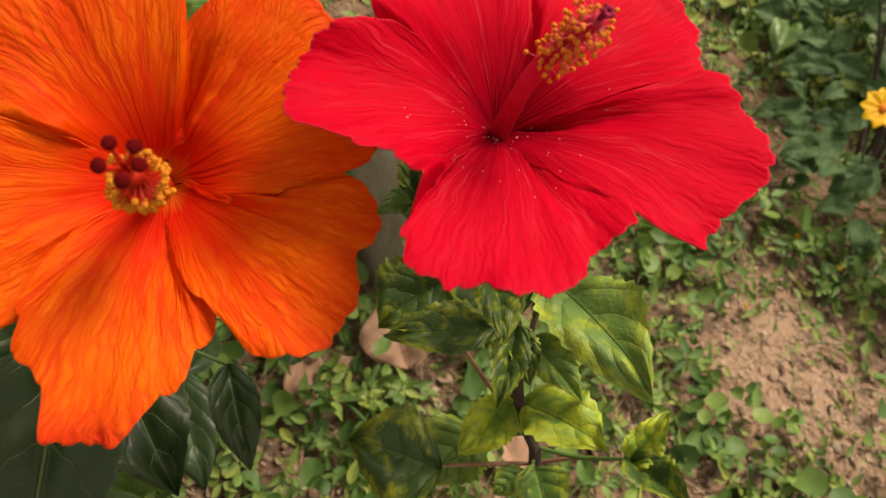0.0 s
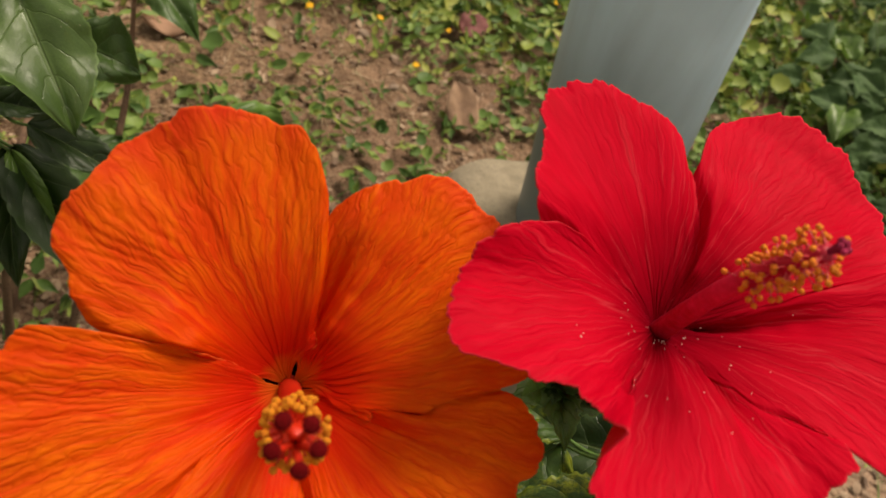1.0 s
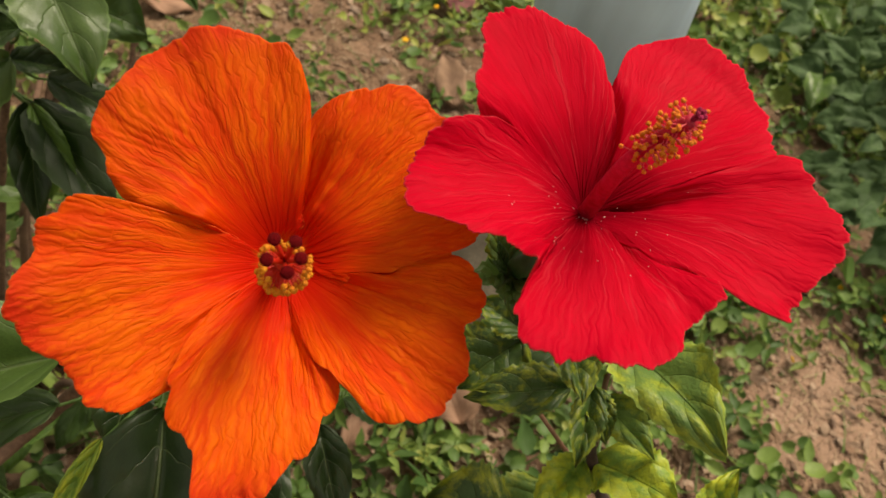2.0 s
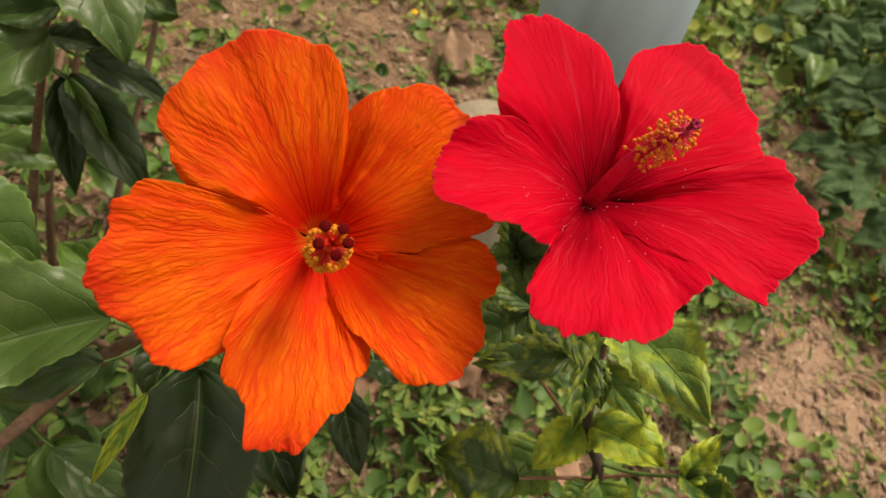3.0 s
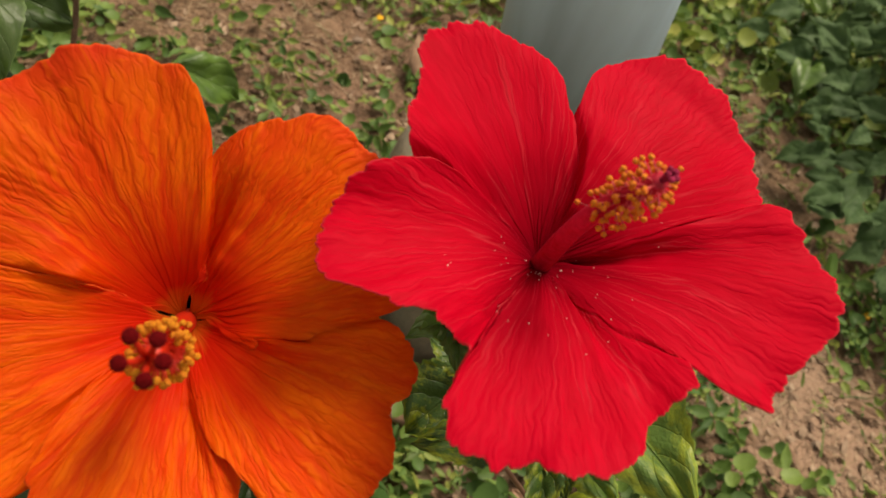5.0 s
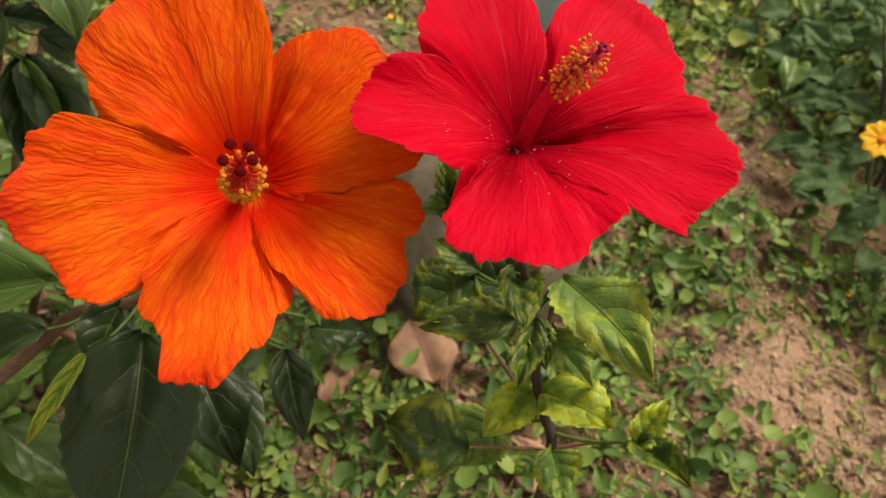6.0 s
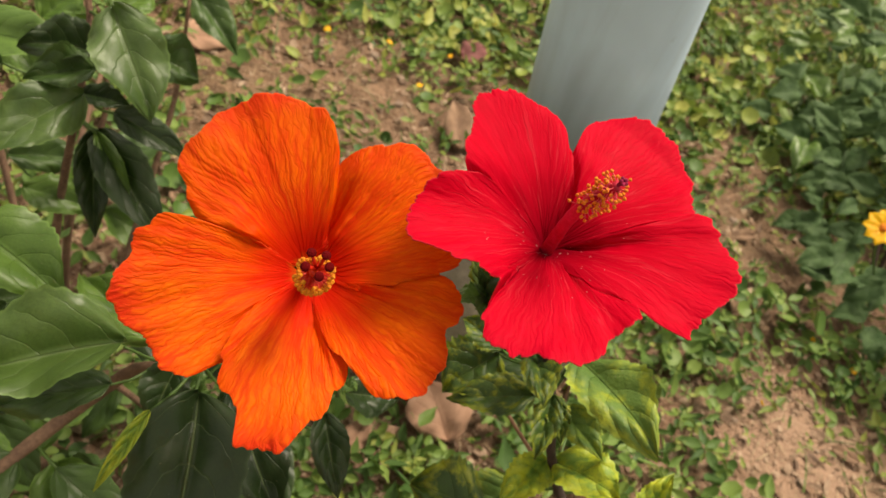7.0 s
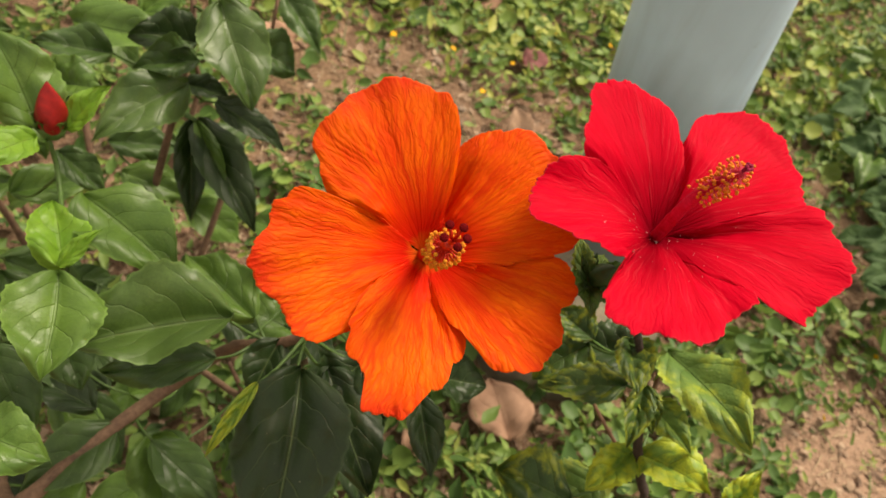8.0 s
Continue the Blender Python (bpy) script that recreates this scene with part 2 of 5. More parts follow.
leaf_light = leaf_material("light green leaf", (0.070, 0.150, 0.023), (0.145, 0.258, 0.044), (0.24, 0.36, 0.13), 0.33, 0.55, vein_strength=0.25)
leaf_bright = leaf_material("young leaf", (0.14, 0.30, 0.022), (0.23, 0.42, 0.038), (0.30, 0.44, 0.10), 0.36, vein_strength=0.3)
leaf_var = leaf_material("variegated leaf", (0.075, 0.155, 0.030), (0.150, 0.250, 0.050), (0.060, 0.120, 0.024), 0.40, 0.4, 0.40, (0.42, 0.47, 0.035), 0.60, 0.4, 0.7)
leaf_varg = leaf_material("dark variegated leaf", (0.026, 0.060, 0.013), (0.062, 0.120, 0.020), (0.11, 0.17, 0.04), 0.36, 0.4, 0.45, (0.42, 0.45, 0.024), 0.45, 0.4, 0.4)
leaf_vary = leaf_material("yellow variegated leaf", (0.11, 0.23, 0.036), (0.22, 0.36, 0.055), (0.28, 0.38, 0.07), 0.40, 0.4, 0.68, (0.54, 0.57, 0.035), 0.45, 0.35, 0.6)
leaf_grey = leaf_material("grey-green leaf", (0.040, 0.086, 0.030), (0.090, 0.160, 0.058), (0.13, 0.20, 0.09), 0.55, 0.25)


def simple(name, color, rough, dark=None, scale=300.0, strength=0.3, spec=0.4, translucent=0.0, distance=0.0008):
    """Mottled surface: two scales of noise between two tones, with bump."""
    n = Nodes(name)
    c = n.coord()
    a, b = n.noise(c, scale, 4.0), n.noise(c, scale * 0.13, 3.0)
    tone = n.math("ADD", n.math("MULTIPLY", a, 0.5), n.math("MULTIPLY", b, 0.5))
    dark = dark or tuple(x * 0.55 for x in color)
    col = n.mix(n.ramp(tone, [(0.38, 0.0), (0.62, 1.0)]), dark, color)
    return n.finish(col, rough, n.bump(a, strength, distance), spec, translucent)


column_orange = simple("orange column", (0.70, 0.030, 0.010), 0.45, (0.55, 0.015, 0.006), 600, translucent=0.2)
column_red = simple("red column", (0.66, 0.020, 0.075), 0.45, (0.48, 0.006, 0.026), 600, translucent=0.2)
stigma_dark = simple("velvet stigma", (0.15, 0.001, 0.003), 0.8, (0.09, 0.001, 0.002), 2500, 0.8, 0.08)
stigma_purple = simple("purple stigma", (0.48, 0.035, 0.11), 0.7, (0.14, 0.004, 0.02), 2500, 0.8, 0.1)
pollen = simple("yellow anther", (0.88, 0.36, 0.016), 0.7, (0.74, 0.19, 0.010), 2200, 0.9, translucent=0.15)
pollen_pale = simple("pale pollen", (0.80, 0.55, 0.50), 0.7, (0.70, 0.40, 0.36), 900)
pollen_gold = simple("golden anther", (0.90, 0.31, 0.020), 0.7, (0.78, 0.15, 0.014), 2200, 0.9, translucent=0.15)
filament = simple("pink filament", (0.75, 0.10, 0.13), 0.5, (0.60, 0.05, 0.07), 900)
calyx_green = simple("calyx", (0.035, 0.070, 0.018), 0.45, (0.018, 0.038, 0.010), 350, translucent=0.1)
stalk_green = simple("green stalk", (0.080, 0.16, 0.030), 0.5, (0.045, 0.085, 0.018), 300)
stalk_pink = simple("pinkish stalk", (0.30, 0.16, 0.10), 0.55, (0.20, 0.09, 0.055), 300)
bark_brown = simple("brown bark", (0.23, 0.135, 0.085), 0.8, (0.11, 0.060, 0.040), 420, 0.7)
bark_dark = simple("dark bark", (0.075, 0.045, 0.035), 0.8, (0.032, 0.020, 0.016), 420, 0.7)
bud_red = simple("red bud", (0.44, 0.014, 0.012), 0.5, (0.24, 0.005, 0.006), 260, 0.5)
dry_leaf_mat = leaf_material("dry leaf", (0.36, 0.20, 0.13), (0.46, 0.27, 0.18), (0.30, 0.16, 0.10), 0.72)
red_leaf_mat = leaf_material("reddish dry leaf", (0.17, 0.055, 0.055), (0.27, 0.095, 0.090), (0.15, 0.06, 0.05), 0.7)
litter_mat = leaf_material("leaf litter", (0.20, 0.115, 0.075), (0.40, 0.25, 0.16), (0.18, 0.10, 0.06), 0.8)
yellow_petal = simple("yellow petal", (0.86, 0.52, 0.008), 0.6, (0.80, 0.40, 0.006), 200, translucent=0.25)
pebble_mat = simple("pebble", (0.34, 0.25, 0.19), 0.85, (0.20, 0.14, 0.10), 60, 0.5)


def ground_material():
    n = Nodes("earth")
    p = n.place()
    big, midn, fine = n.noise(p, 2.6, 4.0), n.noise(p, 22.0, 5.0, 0.65), n.noise(p, 190.0, 4.0, 0.7)
    c = n.mix(n.ramp(midn, [(0.32, 0.0), (0.68, 1.0)]), (0.13, 0.072, 0.046), (0.34, 0.205, 0.138))
    c = n.mix(n.math("MULTIPLY", n.ramp(big, [(0.42, 0.0), (0.62, 1.0)]), 0.5), c, (0.30, 0.195, 0.115))
    c = n.mix(n.ramp(fine, [(0.36, 0.75), (0.56, 0.0)]), c, (0.075, 0.042, 0.027))
    sep = n.add("ShaderNodeSeparateXYZ")
    n.link(p, sep.inputs[0])
    dx = n.math("DIVIDE", n.math("SUBTRACT", sep.outputs[0], 0.43), 0.20)
    dy = n.math("DIVIDE", n.math("SUBTRACT", sep.outputs[1], 0.53), 0.15)
    dry = n.math("ADD", n.math("ADD", n.math("MULTIPLY", dx, dx), n.math("MULTIPLY", dy, dy)), n.math("MULTIPLY", n.math("SUBTRACT", midn, 0.5), 2.4))
    c = n.mix(n.ramp(dry, [(0.2, 0.6), (1.4, 0.0)]), c, (0.44, 0.290, 0.205))
    away = n.math("ADD", n.math("MULTIPLY", n.math("SUBTRACT", sep.outputs[0], 0.1), n.math("SUBTRACT", sep.outputs[0], 0.1)), n.math("MULTIPLY", n.math("SUBTRACT", sep.outputs[1], 0.9), n.math("SUBTRACT", sep.outputs[1], 0.9)))
    moss = n.math("MULTIPLY", n.ramp(n.noise(p, 1.3, 6.0, 0.7), [(0.40, 0.0), (0.58, 1.0)]), n.ramp(n.math("MULTIPLY", away, 0.25), [(0.25, 0.0), (1.0, 0.85)]))
    c = n.mix(moss, c, (0.075, 0.105, 0.028))
    grit = n.voronoi(p, 150.0)
    c = n.mix(n.ramp(grit, [(0.10, 0.55), (0.22, 0.0)]), c, (0.45, 0.33, 0.24))
    h = n.math("ADD", n.math("MULTIPLY", midn, 1.2), n.math("ADD", n.math("MULTIPLY", fine, 0.6), n.math("MULTIPLY", grit, -0.4)))
    return n.finish(c, 0.92, n.bump(h, 0.9, 0.008), 0.2)


def concrete_material():
    n = Nodes("weathered concrete")
    p = n.coord()
    big, midn, fine = n.noise(p, 9.0, 4.0), n.noise(p, 55.0, 4.0), n.noise(p, 420.0, 3.0)
    c = n.mix(n.ramp(midn, [(0.35, 0.0), (0.7, 1.0)]), (0.23, 0.19, 0.135), (0.33, 0.275, 0.20))
    c = n.mix(n.ramp(big, [(0.5, 0.0), (0.72, 0.7)]), c, (0.20, 0.165, 0.125))
    c = n.mix(n.ramp(fine, [(0.35, 0.6), (0.48, 0.0)]), c, (0.16, 0.14, 0.11))
    return n.finish(c, 0.9, n.bump(n.math("ADD", midn, n.math("MULTIPLY", fine, 0.5)), 0.6, 0.003), 0.25)


def pole_material():
    n = Nodes("blue-grey paint")
    p = n.coord()
    drip = n.add("ShaderNodeMapping")
    drip.inputs["Scale"].default_value = (1.0, 1.0, 0.10)
    n.link(p, drip.inputs["Vector"])
    streak, cloud, fine = n.noise(drip.outputs[0], 40.0, 4.0), n.noise(p, 12.0, 4.0), n.noise(p, 300.0, 3.0)
    c = n.mix(n.ramp(cloud, [(0.35, 0.0), (0.65, 1.0)]), (0.54, 0.71, 0.88), (0.60, 0.78, 0.95))
    c = n.mix(n.ramp(streak, [(0.50, 0.0), (0.75, 0.18)]), c, (0.20, 0.22, 0.23))
    height = n.add("ShaderNodeSeparateXYZ")
    n.link(n.place(), height.inputs[0])
    # dirt at the foot; the shade on the lower pole is coloured in with it
    dirt_shade = n.math("ADD", height.outputs[2], n.math("MULTIPLY", n.math("SUBTRACT", n.noise(drip.outputs[0], 14.0, 4.0), 0.5), 0.16))
    c = n.mix(n.ramp(dirt_shade, [(0.26, 0.85), (0.40, 0.0)]), c, (0.10, 0.105, 0.095))
    scuff = n.noise(p, 26.0, 5.0, 0.7)
    c = n.mix(n.ramp(scuff, [(0.66, 0.0), (0.74, 0.7)]), c, (0.13, 0.125, 0.12))
    return n.finish(c, n.ramp(cloud, [(0.3, 0.40), (0.7, 0.55)]), n.bump(n.math("ADD", cloud, n.math("MULTIPLY", fine, 0.1)), 0.15, 0.002), 0.4)


def plant_stuff_material(name, a, b, c3, rough=0.55, translucent=0.25):
    """Small leaves told apart by island: three tones."""
    n = Nodes(name)
    r = n.island()
    c = n.ramp(r, [(0.0, a), (0.5, b), (1.0, c3)])
    f = n.noise(n.place(), 300.0, 3.0)
    c = n.mix(n.math("MULTIPLY", f, 0.35), c, tuple(x * 0.4 for x in a))
    return n.finish(c, rough, n.bump(f, 0.3, 0.0008), 0.4, translucent)


earth, concrete, pole_paint = ground_material(), concrete_material(), pole_material()
clover_mat = plant_stuff_material("ground-cover leaves", (0.050, 0.115, 0.024), (0.120, 0.220, 0.046), (0.25, 0.36, 0.08))
lime_mat = plant_stuff_material("light ground-cover leaves", (0.100, 0.165, 0.030), (0.21, 0.29, 0.06), (0.37, 0.41, 0.09))
straw_mat = plant_stuff_material("straw", (0.17, 0.10, 0.06), (0.34, 0.23, 0.14), (0.52, 0.40, 0.26), 0.8, 0.1)
# Light yellow-green weeds, brightened so the colour carries the stronger sun behind.
far_mat = plant_stuff_material("sunny weed leaves", (0.11, 0.20, 0.032), (0.24, 0.33, 0.060), (0.46, 0.47, 0.11))
flake_mat = plant_stuff_material("litter flakes", (0.15, 0.092, 0.064), (0.33, 0.22, 0.15), (0.54, 0.39, 0.28), 0.85, 0.05)
grass_mat = plant_stuff_material("grass blades", (0.055, 0.11, 0.025), (0.10, 0.18, 0.04), (0.20, 0.27, 0.08))


# ---- mesh helpers ----
def mesh_object(name, verts, faces, material, parent=None, label="", uvs=None, smooth=True):
    me = bpy.data.meshes.new(name)
    me.from_pydata(verts, [], faces)
    if uvs is not None:
        layer = me.uv_layers.new(name="UVMap")
        flat = np.array(uvs, dtype=np.float32)
        idx = np.empty(len(me.loops), dtype=np.int32)
        me.loops.foreach_get("vertex_index", idx)
        layer.data.foreach_set("uv", flat[idx].ravel())
    if smooth:
        me.polygons.foreach_set("use_smooth", [True] * len(me.polygons))
    me.materials.append(material)
    ob = new(name, me)
    if parent is not None:
        ob.parent = parent
        ob.matrix_parent_inverse = parent.matrix_world.inverted()
    if label:
        ob["label"] = label
    return ob


def empty(name, place, label, category, group=""):
    ob = new(name)
    ob.empty_display_size = 0.02
    ob.matrix_world = Matrix.Translation(place)
    return tagged(ob, label, category, group)


def grid_faces(nu, nv):
    """Faces of a grid of nu by nv points, v the inner index."""
    return [(i * nv + j, (i + 1) * nv + j, (i + 1) * nv + j + 1, i * nv + j + 1) for i in range(nu - 1) for j in range(nv - 1)]


def spline(points, count):
    """Catmull-Rom through points."""
    pts = [Vector(p) for p in points]
    pts = [pts[0] * 2 - pts[1]] + pts + [pts[-1] * 2 - pts[-2]]
    out = []
    spans = len(pts) - 3
    for k in range(count):
        q = k / (count - 1) * spans
        i = min(int(q), spans - 1)
        t = q - i
        a, b, c, d = pts[i:i + 4]
        out.append(0.5 * ((2 * b) + (c - a) * t + (2 * a - 5 * b + 4 * c - d) * t * t + (3 * b - a - 3 * c + d) * t ** 3))
    return out


def tube_data(points, r0, r1, sides=10, steps=24, knots=0.0, seed=0):
    """A tapering, slightly knobbly stem."""
    path = spline(points, steps)
    verts, faces = [], []
    ref = Vector((0.31, 0.17, 0.93))
    for k, p in enumerate(path):
        tan = (path[min(k + 1, steps - 1)] - path[max(k - 1, 0)]).normalized()
        s = tan.cross(ref).normalized()
        u = tan.cross(s)
        r = r0 + (r1 - r0) * k / (steps - 1)
        r *= 1 + knots * noise.noise(Vector((k * 0.9, seed * 3.1, 0.5)))
        for m in range(sides):
            a = 2 * math.pi * m / sides
            rr = r * (1 + knots * 0.5 * noise.noise(Vector((k * 0.6, m * 1.7, seed))))
            verts.append(p + (s * math.cos(a) + u * math.sin(a)) * rr)
    for k in range(steps - 1):
        for m in range(sides):
            n2 = (m + 1) % sides
            faces.append((k * sides + m, k * sides + n2, (k + 1) * sides + n2, (k + 1) * sides + m))
    faces.append(tuple(range(sides - 1, -1, -1)))
    faces.append(tuple((steps - 1) * sides + m for m in range(sides)))
    return verts, faces


boughs = {}


def stem(parent, name, points, r0, r1, material, label="", knots=0.12, sides=10, steps=24, seed=0):
    v, f = tube_data(points, r0, r1, sides, steps, knots, seed)
    if name == "branch":
        boughs.setdefault(parent.name, []).extend(spline(points, 40))
    return mesh_object(name, v, f, material, parent, label)


def blob_data(center, axis, length, radius, seed, rings=6, sides=8, rough=0.18):
    """A small lumpy ovoid along axis."""
    axis = Vector(axis).normalized()
    s = axis.orthogonal().normalized()
    u = axis.cross(s)
    c = Vector(center)
    verts, faces = [], []
    for i in range(rings + 1):
        a = math.pi * i / rings
        for m in range(sides):
            b = 2 * math.pi * m / sides
            k = 1 + rough * noise.noise(Vector((math.cos(b) * 1.7 + seed, math.sin(b) * 1.7, i * 0.8 + seed)))
            verts.append(c + axis * (-math.cos(a) * length / 2) + (s * math.cos(b) + u * math.sin(b)) * math.sin(a) * radius * k)
    for i in range(rings):
        for m in range(sides):
            n2 = (m + 1) % sides
            faces.append((i * sides + m, i * sides + n2, (i + 1) * sides + n2, (i + 1) * sides + m))
    return verts, faces


def joined(pieces):
    verts, faces = [], []
    for v, f in pieces:
        k = len(verts)
        verts += v
        faces += [tuple(i + k for i in q) for q in f]
    return verts, faces


def thicken(ob, depth):
    m = ob.modifiers.new("thickness", "SOLIDIFY")
    m.thickness, m.offset = depth, 0.0
    return ob


# ---- ground ----
def ground_height(x, y):
    h = 0.016 * noise.noise(Vector((x * 2.2, y * 2.2, 3.0))) + 0.007 * noise.noise(Vector((x * 9, y * 9, 7.0)))
    if -1.5 < x < 2 and -0.5 < y < 3:
        h += 0.0035 * noise.noise(Vector((x * 34, y * 34, 1.0)))
    return h


def build_ground():
    near = [(-1.6 + 3.8 * i / 240) for i in range(241)]
    xs = [-400, -60, -12, -4] + near + [4, 12, 60, 400]
    ys = [-400, -60, -12, -3] + [-0.6 + 3.6 * i / 230 for i in range(231)] + [5, 12, 60, 400]
    verts = [(x, y, ground_height(x, y) if abs(x) < 20 and abs(y) < 20 else 0.0) for x in xs for y in ys]
    ob = mesh_object("ground", verts, grid_faces(len(xs), len(ys)), earth)
    tagged(ob, "reddish-brown garden earth with grit and litter", "ground", kind="structure")


build_ground()

# ---- pole in its concrete footing ----
POLE_FOOT = Vector((0.043, 0.668, 0.0))
POLE_AXIS = Vector((-0.166, -0.05, 1.0)).normalized()


def build_pole():
    root = empty("garden_pole", POLE_FOOT, "blue-grey painted round metal pole set in a concrete footing", "pole")
    s = POLE_AXIS.cross(Vector((0, 1, 0))).normalized()
    u = POLE_AXIS.cross(s)
    verts, faces, sides, rings = [], [], 64, 40
    for k in range(rings):
        h = -0.05 + 2.6 * k / (rings - 1)
        for m in range(sides):
            a = 2 * math.pi * m / sides
            r = 0.063 * (1 + 0.004 * noise.noise(Vector((math.cos(a), math.sin(a), h * 3))))
            verts.append(POLE_FOOT + POLE_AXIS * h + (s * math.cos(a) + u * math.sin(a)) * r)
    for k in range(rings - 1):
        for m in range(sides):
            n2 = (m + 1) % sides
            faces.append((k * sides + m, k * sides + n2, (k + 1) * sides + n2, (k + 1) * sides + m))
    top = len(verts)
    for h, r in ((2.56, 0.058), (2.562, 0.03), (2.563, 0.001)):
        for m in range(sides):
            a = 2 * math.pi * m / sides
            verts.append(POLE_FOOT + POLE_AXIS * h + (s * math.cos(a) + u * math.sin(a)) * r)
    for k in range(3):
        for m in range(sides):
            n2 = (m + 1) % sides
            b0 = (rings - 1) * sides if k == 0 else top + (k - 1) * sides
            b1 = top + k * sides
            faces.append((b0 + m, b0 + n2, b1 + n2, b1 + m))
    mesh_object("shaft", verts, faces, pole_paint, root, "blue-grey painted metal tube")
    # worn concrete footing, rounded by weather
    verts, faces, sides = [], [], 72
    profile = [(1.06, -0.05), (1.05, 0.02), (1.02, 0.06), (0.97, 0.085), (0.90, 0.097), (0.75, 0.103), (0.55, 0.106), (0.36, 0.108)]
    cx, cy = FOOTING
    for k, (rr, h) in enumerate(profile):
        for m in range(sides):
            a = 2 * math.pi * m / sides
            ca, sa = math.cos(a), math.sin(a)
            sq = (abs(ca) ** 3.2 + abs(sa) ** 3.2) ** (-1 / 3.2)
            w = 1 + 0.07 * noise.noise(Vector((ca * 1.6, sa * 1.6, 2.0 + k * 0.2)))
            p = Vector((ca * FOOT_R[0] * sq * rr * w, sa * FOOT_R[1] * sq * rr * w, 0))
            ang = radians(12)
            x = cx + p.x * math.cos(ang) - p.y * math.sin(ang)
            y = cy + p.x * math.sin(ang) + p.y * math.cos(ang)
            verts.append((x, y, h * FOOT_H / 0.108 + 0.010 * noise.noise(Vector((x * 14, y * 14, 4)))))
    for k in range(len(profile) - 1):
        for m in range(sides):
            n2 = (m + 1) % sides
            faces.append((k * sides + m, k * sides + n2, (k + 1) * sides + n2, (k + 1) * sides + m))
    faces.append(tuple((len(profile) - 1) * sides + m for m in range(sides)))
    mesh_object("footing", verts, faces, concrete, root, "weathered beige concrete footing")


FOOTING, FOOT_R, FOOT_H = (-0.010, 0.655), (0.098, 0.125), 0.14
build_pole()


# ---- the two flowers ----
def smooth_step(x, a, b):
    t = min(1.0, max(0.0, (x - a) / (b - a)))
    return t * t * (3 - 2 * t)


class Face:
    """The plane of a flower: origin in the throat, u and v across it, n out of it."""

    def __init__(self, origin, u, v, n):
        self.o, self.u, self.v, self.n = Vector(origin), Vector(u), Vector(v), Vector(n)

    def at(self, a, b, c):
        return self.o + self.u * a + self.v * b + self.n * c


def funnel(span, lift, flare, bow, claw, angle, r):
    """Height of a petal's surface out of the flower's plane at an angle and radius."""
    mid, half = (span[0] + span[1]) / 2, (span[1] - span[0]) / 2
    turn = (angle - mid + 180) % 360 - 180
    tau = max(-1.25, min(1.25, turn / (half * claw_width(half, claw, r))))
    return 0.044 * (1 - math.exp(-r / 0.0367)) + lift * tau * min(1, (r / 0.055) ** 1.6) + (flare + bow * (1 - tau * tau)) * min(1, max(0, (r - 0.02) / 0.045))


def claw_width(half, claw, r):
    """Petals narrow to a claw in the throat."""
    start = min(0.9, claw / half)
    return start + (1 - start) * smooth_step(r, 0.003, 0.0135)


def rim_radius(radii, f, seed, notch, teeth):
    """The petal's reach at f, from one side edge (0) to the other (1): its outline with uneven scallops and small teeth."""
    q = f * (len(radii) - 1)
    k = max(0, min(int(q), len(radii) - 2))
    r4 = [radii[max(0, min(len(radii) - 1, k + d))] for d in (-1, 0, 1, 2)]
    t = q - k
    rim = 0.5 * (2 * r4[1] + (r4[2] - r4[0]) * t + (2 * r4[0] - 5 * r4[1] + 4 * r4[2] - r4[3]) * t * t + (3 * r4[1] - r4[0] - 3 * r4[2] + r4[3]) * t ** 3) / 1000
    scallop = abs(noise.noise(Vector((f * 17, seed, 0)))) ** 0.7 - 0.4
    saw = abs(noise.noise(Vector((f * 52, seed, 4)))) ** 0.8 + 0.5 * noise.noise(Vector((f * 95, seed, 6))) - 0.3
    return rim * (1 + notch * scallop + teeth * saw)


def petal_height(petal, seed, claw, ruffle, angle, r, notch, teeth):
    """Height of one petal with its waves, before it is tucked under a neighbour; also how far out to its rim the point lies."""
    span, radii, lift, flare, bow = petal
    mid, half = (span[0] + span[1]) / 2, (span[1] - span[0]) / 2
    turn = (angle - mid + 180) % 360 - 180
    f = max(0.0, min(1.0, 0.5 + turn / (2 * half * claw_width(half, claw, r))))
    reach = rim_radius(radii, f, seed, notch, teeth)
    s = max(0.0, min(1.2, (r - 0.0022) / max(reach - 0.0022, 0.001)))
    w = funnel(span, lift, flare, bow, claw, angle, r)
    wave = math.sin(f * 17 + seed * 2.1) + 0.6 * math.sin(f * 33 + seed * 1.3) + 1.1 * noise.noise(Vector((f * 8, seed, 2)))
    w += ruffle * wave * s ** 4
    w += 0.0022 * noise.noise(Vector((f * 5, s * 2.0, seed + 11))) * s
    side = smooth_step(abs(2 * f - 1), 0.90, 1.0) * smooth_step(r, 0.008, 0.02)
    w += 0.0009 * side * (0.4 + noise.noise(Vector((r * 190, seed, f))))
    return w, s, f


